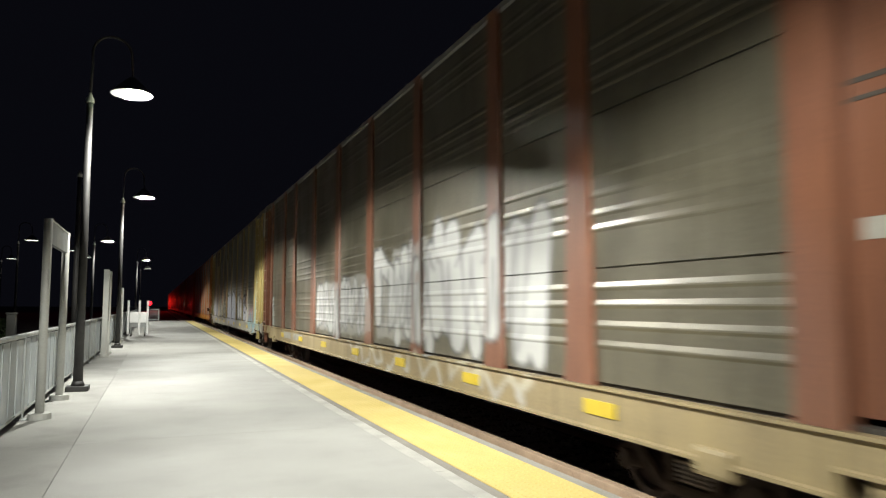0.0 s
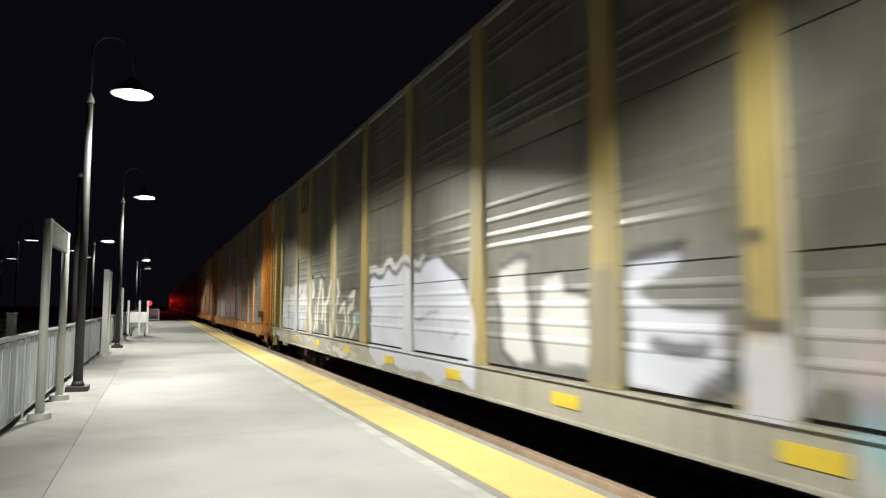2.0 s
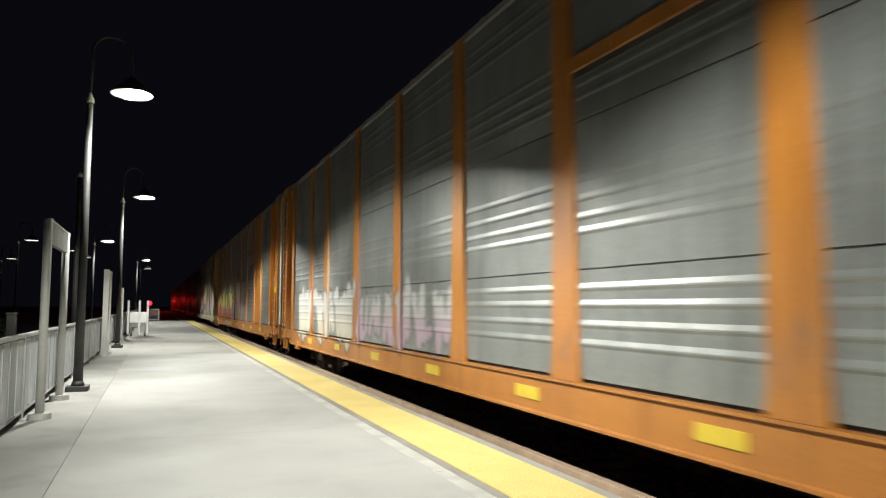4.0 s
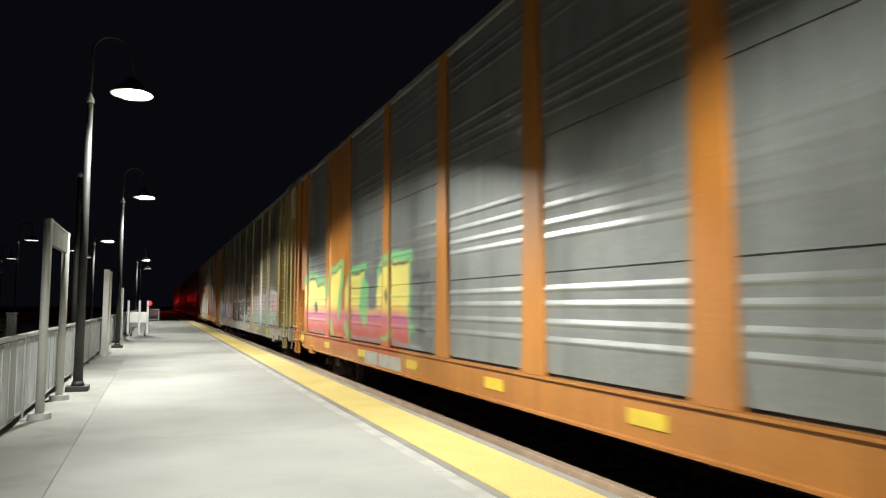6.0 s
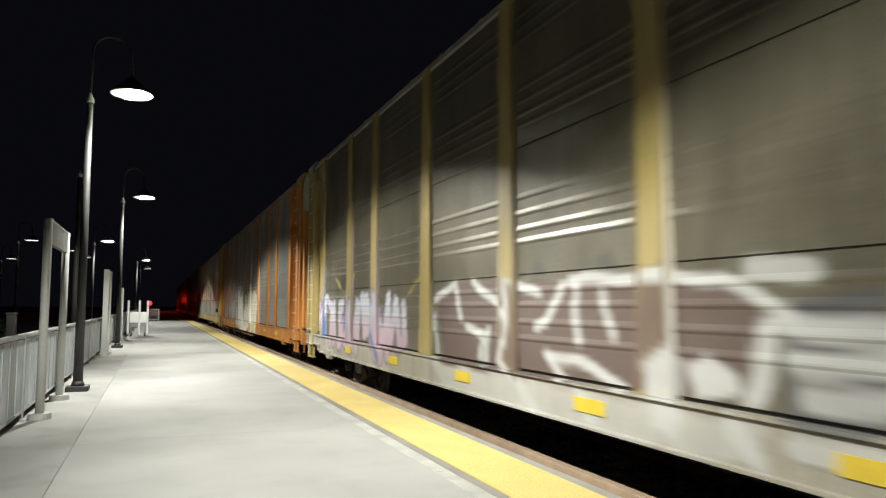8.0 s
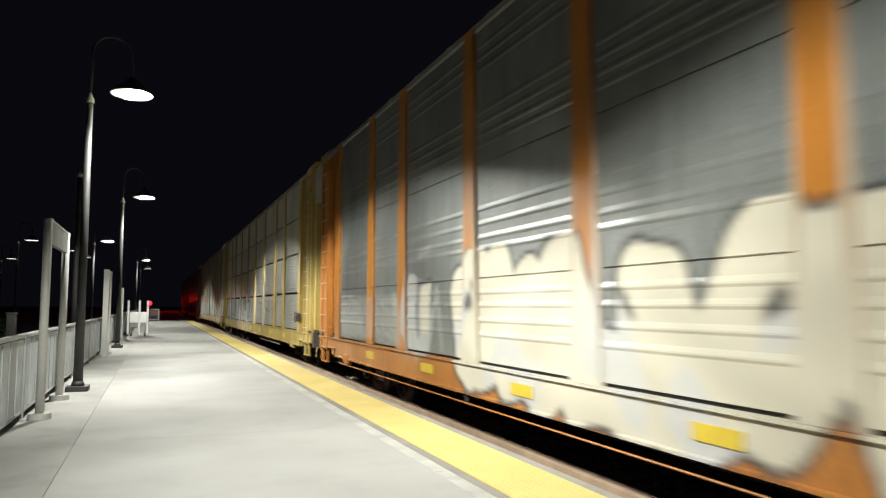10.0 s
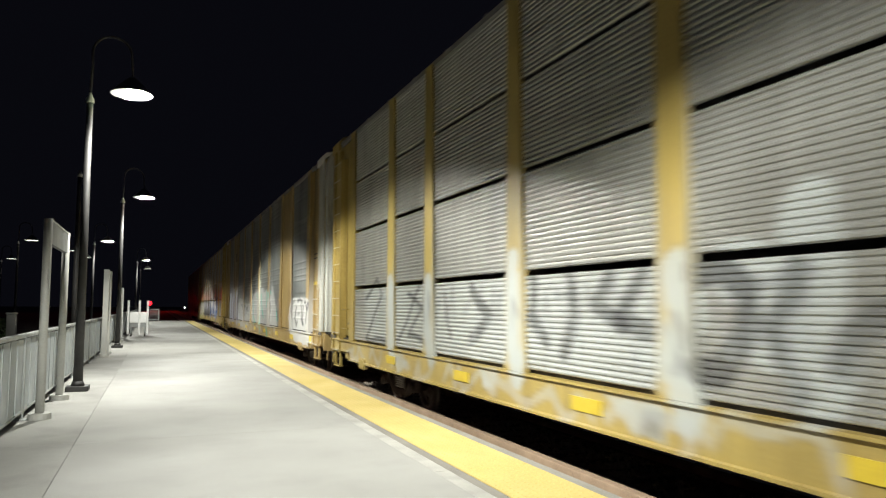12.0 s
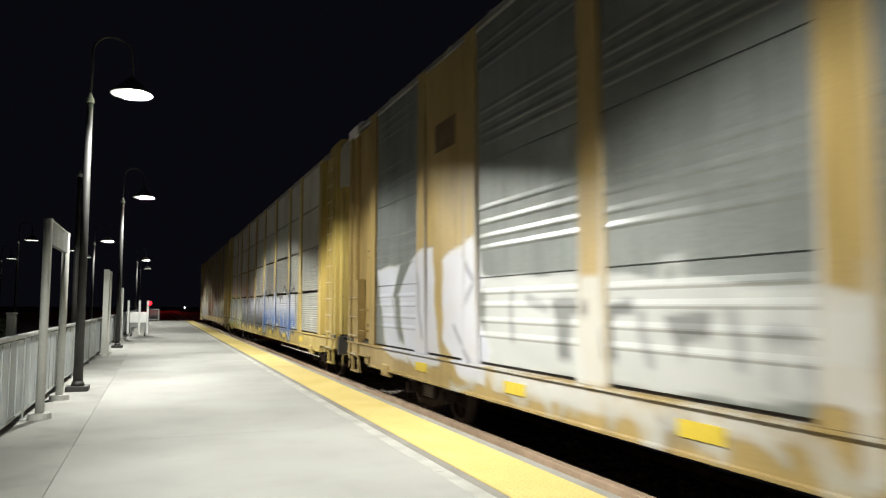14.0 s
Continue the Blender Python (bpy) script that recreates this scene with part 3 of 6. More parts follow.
def spray(pieces, s, z):
    """Colour and cover of the sprayed pieces at places s along the car and z above the platform."""
    out = np.zeros((len(s), 4))
    for q in pieces:
        if "shape" in q:
            spray_shape(q, out, s, z)
            continue
        rng = random.Random(q["seed"])
        s0, s1, z0, z1, n = q["s0"], q["s1"], q["z0"], q["z1"], q["n"]
        near = np.nonzero((s > s0 - 0.5) & (s < s1 + 0.5) & (z > z0 - 0.4) & (z < z1 + 0.4))[0]
        if not len(near):
            continue
        u, h = s[near], z[near]
        wob = 0.05 * np.sin(u * 3.1 + q["seed"]) + 0.04 * np.sin(u * 7.3 + h * 5.0)
        cell = (s1 - s0) / n
        fat = q.get("pen") or q.get("fat", 0.21) * min(cell, (z1 - z0))
        d = np.full(len(near), 9.0)
        for i in range(n):
            tall = rng.uniform(0.86, 1.0)
            base = rng.uniform(0.0, 0.08)
            pts = [(s0 + (i + 1 - x) * cell, z0 + (base + y * (tall - base)) * (z1 - z0)) for x, y in glyph(rng)]
            for a, b in zip(pts, pts[1:]):
                d = np.minimum(d, seg_dist(u, h + wob, a, b))
        line = q.get("lw", 0.07)
        f = np.clip((h - z0) / (z1 - z0), 0, 1)
        bands = q["fill"]
        pos = (1 - f) * (len(bands) - 1)
        lo = np.clip(pos.astype(int), 0, len(bands) - 1)
        hi = np.clip(lo + 1, 0, len(bands) - 1)
        arr = np.array(bands)
        mixv = np.clip((pos - lo - 0.3) / 0.4, 0, 1)[:, None]
        body = arr[lo] * (1 - mixv) + arr[hi] * mixv
        patch = 0.5 + 0.5 * np.sin(u * 2.3 + 1.7 * np.sin(h * 3.1 + q["seed"])) * np.sin(h * 4.1 + 2.0 * np.sin(u * 1.3))
        second = q.get("second")
        if second:
            k = np.clip((patch - 0.55) / 0.15, 0, 1)[:, None]
            body = body * (1 - k) + np.array(second) * k
        body = body * (0.85 + 0.25 * patch)[:, None]
        for col, count, r0, r1, zlo, zhi in q.get("blobs", ()):
            for _ in range(count):
                bx, bz, br = rng.uniform(s0, s1), rng.uniform(zlo, zhi), rng.uniform(r0, r1)
                k = np.clip((br - np.hypot((u - bx) * 0.8, (h - bz) + 0.25 * np.sin(u * 5 + bx))) / 0.08, 0, 1)[:, None] * 0.9
                body = body * (1 - k) + np.array(col) * k
        cover = q.get("cover", 0.95)
        layers = []
        if q.get("halo"):
            layers.append((np.clip((fat + line + q.get("hw", 0.13) - d) / 0.07, 0, 1), np.array(q["halo"])[None]))
        if q.get("line"):
            layers.append((np.clip((fat + line - d) / 0.05, 0, 1), np.array(q["line"])[None]))
        layers.append((np.clip((fat - d) / 0.05, 0, 1), body))
        cur = out[near]
        for a, col in layers:
            overlay(cur, a * cover, col)
        out[near] = cur
    return out


def piece(s0, s1, z0, z1, n, fill, line=None, halo=None, seed=1, **more):
    return dict(s0=s0, s1=s1, z0=z0, z1=z1, n=n, fill=fill, line=line, halo=halo, seed=seed, **more)


# ---- the sprayed pieces, car by car ----
def paint_white_letters():
    p = []
    p.append(stroke(PALE, 0.3, ((25.32, 2.3), (25.3, 1.3), (25.3, 0.75)), 0.45))
    p.append(stroke(PALE, 0.4, ((23.75, 1.6), (23.68, 1.2), (23.6, 0.75)), 0.5))
    p.append(fill(WHT, ((16.13, 1.81), (15.19, 2), (13.48, 1.96), (12.49, 2.08), (11.09, 2.09), (10.89, 1.76), (10.62, 0.88), (11.95, 0.78), (15.69, 0.78)), 0.42))
    p.append(fill(WHT, ((10.5, 1.85), (10.22, 2.15), (9.6, 2.09), (9.44, 2.49), (8.83, 2.39), (8.23, 2.4), (7.89, 2.51), (7.64, 2.52), (7.73, 0.83), (8.39, 0.81), (10.44, 0.79)), 0.45))
    p.append(piece(11.0, 16.0, 0.80, 1.98, 6, [WHT, WHT], GRY, None, 3, cover=0.8, fat=0.22, lw=0.05))
    p.append(piece(7.4, 10.6, 0.78, 2.4, 4, [WHT, WHT], GRY, None, 9, cover=0.8, fat=0.24, lw=0.06))
    p.append(piece(3.9, 7.6, 0.78, 2.55, 4, [WHT, WHT], GRY, None, 15, cover=0.8, fat=0.24, lw=0.06))
    p.append(piece(4.0, 12.5, 0.25, 0.66, 6, [CRM, WHT], None, None, 4, cover=0.6))
    p.append(stroke(GRY, 0.09, ((8.96, 1.93), (8.92, 1.5), (9.06, 0.99)), 0.7))
    p.append(stroke(GRY, 0.09, ((8.39, 2.04), (8.65, 1.7), (8.62, 1.02)), 0.7))
    p.append(stroke(GRY, 0.09, ((14.27, 1.59), (14.06, 0.94)), 0.7))
    p.append(stroke(GRY, 0.09, ((11.68, 1.8), (11.75, 0.92)), 0.7))
    p.append(fill(RUST, ((8.12, 1.97), (7.84, 1.97), (7.81, 1.8), (8.17, 1.79)), 0.5))
    p.append(piece(11.2, 15.9, 0.8, 1.95, 7, [GRY, GRY], None, None, 21, cover=0.55, pen=0.06))
    p.append(piece(4.2, 10.4, 0.8, 2.4, 8, [GRY, GRY], None, None, 22, cover=0.5, pen=0.07))
    return p


def paint_pale_bubble():
    p = []
    p.append(piece(-1.2, 2.6, 0.3, 1.3, 3, [PNK, CYN], None, None, 5, cover=0.55, blobs=((CYN, 5, 0.15, 0.3, 0.2, 1.3), (WHT, 4, 0.1, 0.3, 0.3, 1.3))))
    p.append(fill(WHT, ((2.93, 1.46), (2.35, 1.49), (2.38, 0.89), (2.91, 0.87)), 0.6))
    p.append(fill(GRY, ((7.96, 1.5), (6.33, 1.73), (3.56, 1.91), (3.36, 1.5), (3.55, 0.76), (5.37, 0.65), (7.62, 0.63)), 0.6))
    p.append(fill(WHT, ((7.45, 1.92), (7.07, 2), (6.71, 1.95), (6.79, 1.69), (6.6, 0.78), (7.08, 0.71), (7.38, 0.86), (7.49, 1.42)), 0.92))
    p.append(stroke(BLK, 0.11, ((7.45, 1.92), (7.07, 2), (6.69, 1.95), (6.77, 1.69), (6.57, 0.78)), 0.9))
    p.append(stroke(BLK, 0.11, ((7.08, 0.71), (7.38, 0.86), (7.49, 1.42)), 0.9))
    p.append(stroke(BLK, 0.11, ((6.39, 1.74), (6.03, 1.78), (5.95, 1.54), (5.48, 1.48)), 0.9))
    p.append(fill(WHT, ((6.39, 1.74), (6.03, 1.78), (5.97, 1.54), (5.49, 1.48), (5.51, 0.78), (6.34, 0.8), (6.46, 1.29)), 0.92))
    p.append(fill(LAV, ((4.84, 1.78), (4.15, 1.93), (4.19, 1.75), (4.72, 1.52), (4.49, 1.42), (3.7, 1.33), (3.66, 0.78), (4.16, 0.68), (4.83, 0.66)), 0.9))
    p.append(stroke(BLK, 0.13, ((4.84, 1.84), (4.48, 1.88), (4.13, 1.94)), 0.9))
    p.append(stroke(BLK, 0.13, ((3.5, 1.92), (3.26, 1.92)), 0.9))
    p.append(stroke(BLK, 0.13, ((3.47, 1.3), (3.03, 1.27)), 0.9))
    p.append(stroke(BLK, 0.13, ((4.5, 1.08), (3.83, 1.07)), 0.9))
    p.append(stroke(BLK, 0.2, ((3.96, 0.7), (3.43, 0.92)), 0.9))
    p.append(fill(LAV, ((3.48, 1.17), (3.03, 1.23), (2.91, 0.83), (3.01, 0.6), (3.5, 0.6)), 0.8))
    p.append(fill(LAV, ((13.34, 1.99), (13.09, 2.02), (12.73, 1.94), (12.4, 1.99), (12.21, 2.12), (12, 2.12), (11.87, 2.01), (11.64, 1.98), (11.4, 2.1), (11.18, 2.19), (10.94, 2.1), (10.67, 2.02), (10.42, 2.01), (10.25, 2.13), (9.55, 2.2), (8.92, 1.91), (8.23, 1.5), (8.1, 0.97), (8.18, 0.29), (8.61, 0.38), (9.13, 0.37), (9.58, 0.22), (10.21, 0.38), (10.89, 0.28), (11.84, 0.4), (12.72, 0.23), (13.33, 0.57)), 0.97))
    p.append(stroke(WHT, 0.16, ((13.33, 2.11), (13.09, 2.14), (12.73, 2.06), (12.4, 2.1), (12.21, 2.23), (11.99, 2.23), (11.86, 2.12), (11.64, 2.08), (11.4, 2.19), (11.18, 2.28), (10.93, 2.19), (10.66, 2.1), (10.42, 2.09), (10.25, 2.21)), 0.9))
    p.append(stroke(BLK, 0.09, ((13.34, 1.99), (13.09, 2.02), (12.73, 1.94), (12.4, 1.99), (12.21, 2.12), (12, 2.12), (11.87, 2.01), (11.64, 1.98), (11.4, 2.1), (11.18, 2.19), (10.94, 2.1), (10.67, 2.02), (10.42, 2.01), (10.25, 2.13), (9.55, 2.2), (8.92, 1.91), (8.23, 1.5)), 0.9))
    p.append(stroke(BLK, 0.14, ((13.35, 2.02), (13.42, 1.65), (13.25, 1.31), (13.3, 0.59)), 0.9))
    p.append(stroke(BLK, 0.03, ((10.58, 1.19), (10.21, 1.22)), 0.9))
    p.append(stroke(BLK, 0.03, ((10.22, 1.24), (9.59, 1.32)), 0.9))
    p.append(stroke(BLK, 0.03, ((9.13, 0.92), (8.82, 1.02)), 0.9))
    p.append(stroke(GRY, 0.27, ((16.99, 1.84), (16.99, 1.59), (17.45, 1.38), (17.33, 0.74)), 0.9))
    p.append(stroke(GRY, 0.27, ((16.14, 1.98), (15.95, 1.72), (16.37, 1.26), (16.09, 0.59)), 0.9))
    p.append(stroke(GRY, 0.27, ((15.81, 1.27), (15.44, 1.49), (15.28, 1), (15.61, 0.62)), 0.9))
    p.append(stroke(GRY, 0.27, ((15, 1.56), (14.57, 1.7), (14.63, 1.42), (15.08, 1.28), (15.01, 0.84)), 0.9))
    p.append(stroke(GRY, 0.27, ((14.87, 0.65), (14.48, 0.97), (14.58, 1.16)), 0.9))
    p.append(stroke(GRY, 0.27, ((16.37, 0.39), (15.61, 0.32), (15.02, 0.33)), 0.9))
    p.append(stroke(GRY, 0.27, ((16.61, 1.99), (16.78, 1.26), (16.53, 0.63)), 0.9))
    p.append(stroke(CRM, 0.16, ((16.99, 1.84), (16.99, 1.59), (17.45, 1.38), (17.33, 0.74)), 0.9))
    p.append(stroke(CRM, 0.16, ((16.14, 1.98), (15.95, 1.72), (16.37, 1.26), (16.09, 0.59)), 0.9))
    p.append(stroke(CRM, 0.16, ((15.81, 1.27), (15.44, 1.49), (15.28, 1), (15.61, 0.62)), 0.9))
    p.append(stroke(CRM, 0.16, ((15, 1.56), (14.57, 1.7), (14.63, 1.42), (15.08, 1.28), (15.01, 0.84)), 0.9))
    p.append(stroke(CRM, 0.16, ((14.87, 0.65), (14.48, 0.97), (14.58, 1.16)), 0.9))
    p.append(stroke(CRM, 0.16, ((16.37, 0.39), (15.61, 0.32), (15.02, 0.33)), 0.9))
    p.append(stroke(CRM, 0.16, ((16.61, 1.99), (16.78, 1.26), (16.53, 0.63)), 0.9))
    p.append(fill(CYN, ((14.58, 1.29), (13.89, 1.33), (13.9, 1.06), (14.45, 0.97)), 0.3))
    p.append(stroke(GRY, 0.34, ((19.22, 2.1), (19.11, 1.69), (19.31, 1.33), (19.1, 0.98), (19.18, 0.67)), 0.9))
    p.append(stroke(GRY, 0.34, ((18.97, 2.03), (18.83, 1.8), (18.96, 1.68)), 0.9))
    p.append(stroke(GRY, 0.34, ((17.92, 2.06), (18.05, 1.86), (18.19, 1.64), (18.3, 1.34), (18.41, 0.84)), 0.9))
    p.append(stroke(GRY, 0.34, ((17.78, 1.8), (17.65, 1.49), (17.78, 1.01)), 0.9))
    p.append(stroke(GRY, 0.34, ((18.69, 1.34), (18.6, 1.02), (18.77, 0.76)), 0.9))
    p.append(stroke(CRM, 0.2, ((19.22, 2.1), (19.11, 1.69), (19.31, 1.33), (19.1, 0.98), (19.18, 0.67)), 0.9))
    p.append(stroke(CRM, 0.2, ((18.97, 2.03), (18.83, 1.8), (18.96, 1.68)), 0.9))
    p.append(stroke(CRM, 0.2, ((17.92, 2.06), (18.05, 1.86), (18.19, 1.64), (18.3, 1.34), (18.41, 0.84)), 0.9))
    p.append(stroke(CRM, 0.2, ((17.78, 1.8), (17.65, 1.49), (17.78, 1.01)), 0.9))
    p.append(stroke(CRM, 0.2, ((18.69, 1.34), (18.6, 1.02), (18.77, 0.76)), 0.9))
    p.append(stroke(BLK, 0.12, ((18, 2.16), (17.59, 2.13)), 0.9))
    p.append(stroke(BLK, 0.12, ((19.15, 2.18), (18.93, 2.2)), 0.9))
    p.append(stroke(BLK, 0.12, ((18.82, 0.92), (18.74, 1.34)), 0.9))
    p.append(fill(WHT, ((23.89, 1.98), (23.23, 2.06), (22.41, 1.97), (21.6, 2.02), (21.12, 2.07), (20.51, 2.02), (19.74, 2.06), (19.59, 1.9), (19.63, 0.66), (21.16, 0.54), (22.43, 0.6), (23.79, 0.64)), 0.8))
    p.append(stroke(GRY, 0.11, ((23.5, 1.88), (23.6, 0.81)), 0.9))
    p.append(stroke(GRY, 0.11, ((22.89, 1.93), (22.73, 0.72)), 0.9))
    p.append(stroke(GRY, 0.11, ((22.35, 1.56), (21.99, 1.88), (21.6, 1.61), (21.74, 0.79)), 0.9))
    p.append(stroke(GRY, 0.11, ((21.13, 1.66), (21.05, 0.61)), 0.9))
    p.append(stroke(GRY, 0.11, ((20.51, 1.91), (21.02, 1.65)), 0.9))
    p.append(stroke(GRY, 0.11, ((20.26, 1.32), (20.19, 0.7)), 0.9))
    p.append(stroke(GRY, 0.11, ((20.72, 1.31), (19.92, 1.32)), 0.9))
    p.append(stroke(GRY, 0.11, ((23.06, 1.28), (22.43, 1.01)), 0.9))
    p.append(fill(BLU, ((20.15, 1.99), (19.67, 2), (19.58, 1.52), (19.84, 1.62)), 0.5))
    p.append(stroke(BLU, 0.05, ((21.13, 2.01), (20.71, 1.81), (21.13, 1.6)), 0.7))
    p.append(stroke(BLU, 0.05, ((22.41, 2.04), (22.73, 1.71)), 0.7))
    p.append(stroke(BLU, 0.05, ((20.07, 1.73), (20.17, 1.32)), 0.7))
    p.append(piece(14.0, 25.0, 0.28, 0.6, 9, [WHT, CRM], None, None, 13, cover=0.65))
    p.append(piece(19.5, 24.1, 0.62, 2.0, 8, [GRY, BLU], None, None, 17, cover=0.55, pen=0.05))
    p.append(piece(19.6, 24.0, 0.62, 1.95, 7, [WHT, LAV], None, None, 18, cover=0.75, pen=0.07))
    p.append(piece(8.4, 13.0, 0.8, 1.7, 6, [PALE, GRY], None, None, 19, cover=0.16, pen=0.05))
    return p


def paint_yellow_red():
    p = []
    p.append(stroke(GRN, 0.3, ((24.2, 2.07), (23.71, 2.24), (22.82, 2.18), (22.64, 2.02), (21.87, 2.02), (21.47, 1.73)), 0.85))
    p.append(stroke(GRN, 0.3, ((21.31, 1.77), (21.01, 2.22), (19.96, 2.35), (20.24, 1.27)), 0.85))
    p.append(stroke(GRN, 0.3, ((19.58, 1.71), (19.15, 2.12), (18.05, 2.18)), 0.85))
    p.append(stroke(GRN, 0.3, ((17.17, 1.75), (17.06, 2), (16.7, 2.26), (16.11, 2.26), (15.22, 2.25)), 0.85))
    p.append(fill(YEL, ((24.1, 1.26), (15.27, 1.36), (15.29, 0.77), (24.02, 0.71)), 0.93, bands=((0.87, RED), (1.03, ROSE), (1.19, MAG), (1.33, AMBR), (1.47, YEL))))
    p.append(fill(YEL, ((24.2, 1.91), (23.71, 2.15), (22.91, 2.11), (22.69, 1.93), (21.92, 1.95), (21.54, 1.69), (21.54, 1.16), (24.14, 1.16)), 0.95, bands=((0.87, RED), (1.03, ROSE), (1.19, MAG), (1.33, AMBR), (1.47, YEL))))
    p.append(fill(YEL, ((21.47, 1.29), (21.19, 1.76), (20.97, 2.18), (20.05, 2.31), (20.11, 1.96), (20.38, 1.3)), 0.95, bands=((0.87, RED), (1.03, ROSE), (1.19, MAG), (1.33, AMBR), (1.47, YEL))))
    p.append(fill(YEL, ((19.65, 1.27), (19.52, 1.75), (19.12, 2.09), (18.09, 2.14), (18.28, 1.68), (18.48, 1.29)), 0.95, bands=((0.87, RED), (1.03, ROSE), (1.19, MAG), (1.33, AMBR), (1.47, YEL))))
    p.append(fill(YEL, ((17.17, 1.59), (17.11, 1.92), (16.7, 2.2), (16.11, 2.21), (15.25, 2.21), (15.29, 1.28), (17.18, 1.28)), 0.95, bands=((0.87, RED), (1.03, ROSE), (1.19, MAG), (1.33, AMBR), (1.47, YEL))))
    p.append(stroke(BLK, 0.07, ((23.71, 2.15), (22.91, 2.11), (22.69, 1.93), (21.92, 1.95)), 0.9))
    p.append(stroke(BLK, 0.07, ((20.97, 2.18), (20.03, 2.31)), 0.9))
    p.append(stroke(BLK, 0.07, ((19.12, 2.09), (18.09, 2.14)), 0.9))
    p.append(stroke(BLK, 0.07, ((16.97, 2.04), (16.7, 2.2), (16.29, 2.21), (16.11, 2.15), (15.25, 2.2)), 0.9))
    p.append(fill(GRY, ((17.85, 2.03), (17.16, 2.09), (17.22, 1.39), (17.69, 1.36)), 0.7))
    p.append(fill(GRN, ((18.27, 2.06), (17.8, 1.84), (17.87, 1.06), (18.11, 0.93), (18.42, 1.23), (18.48, 1.68)), 0.85))
    p.append(fill(GRN, ((16.91, 0.84), (16.49, 0.86), (16.19, 0.94), (16.26, 0.79), (16.83, 0.75)), 0.85))
    p.append(fill(GRN, ((15.29, 0.81), (15.27, 1.67), (15.15, 2.24), (15.1, 1.58), (14.98, 1.11), (15.01, 0.84)), 0.8))
    p.append(stroke(GRN, 0.22, ((20.05, 2.04), (20.3, 1.19)), 0.85))
    p.append(stroke(GRN, 0.22, ((21.14, 1), (20.75, 0.65)), 0.85))
    p.append(stroke(GRN, 0.22, ((19.58, 1.06), (19.16, 0.66)), 0.85))
    p.append(fill(BLK, ((16.55, 1.67), (16.38, 1.77), (16.35, 1.57), (16.49, 1.42)), 0.92))
    p.append(fill(BLK, ((23.05, 1.52), (22.69, 1.52), (22.62, 1.23), (22.98, 1.23)), 0.92))
    p.append(fill(BLK, ((23.09, 1.5), (22.92, 1.5), (22.76, 1.23), (23.1, 1.28)), 0.8))
    p.append(stroke(GRY, 0.22, ((15.09, 1.82), (14.36, 1.89)), 0.75))
    p.append(stroke(GRY, 0.22, ((15.11, 1.46), (14.24, 1.49)), 0.75))
    p.append(stroke(GRY, 0.22, ((15.1, 1.18), (14.19, 1.19)), 0.75))
    p.append(stroke(GRY, 0.22, ((15.11, 0.87), (14.21, 0.83)), 0.75))
    p.append(stroke(GRY, 0.22, ((14.61, 1.82), (14.69, 0.91)), 0.75))
    p.append(stroke(BLK, 0.08, ((15.07, 1.88), (14.65, 1.9)), 0.75))
    p.append(stroke(BLK, 0.08, ((14.52, 1.9), (14.32, 1.91)), 0.75))
    p.append(stroke(BLK, 0.08, ((15.09, 1.34), (14.5, 1.38)), 0.75))
    p.append(stroke(BLK, 0.08, ((14.91, 1), (14.44, 1)), 0.75))
    p.append(fill(RED, ((23.67, 0.68), (15.29, 0.74), (16, 0.41), (18.99, 0.4), (22.72, 0.37)), 0.45))
    return p


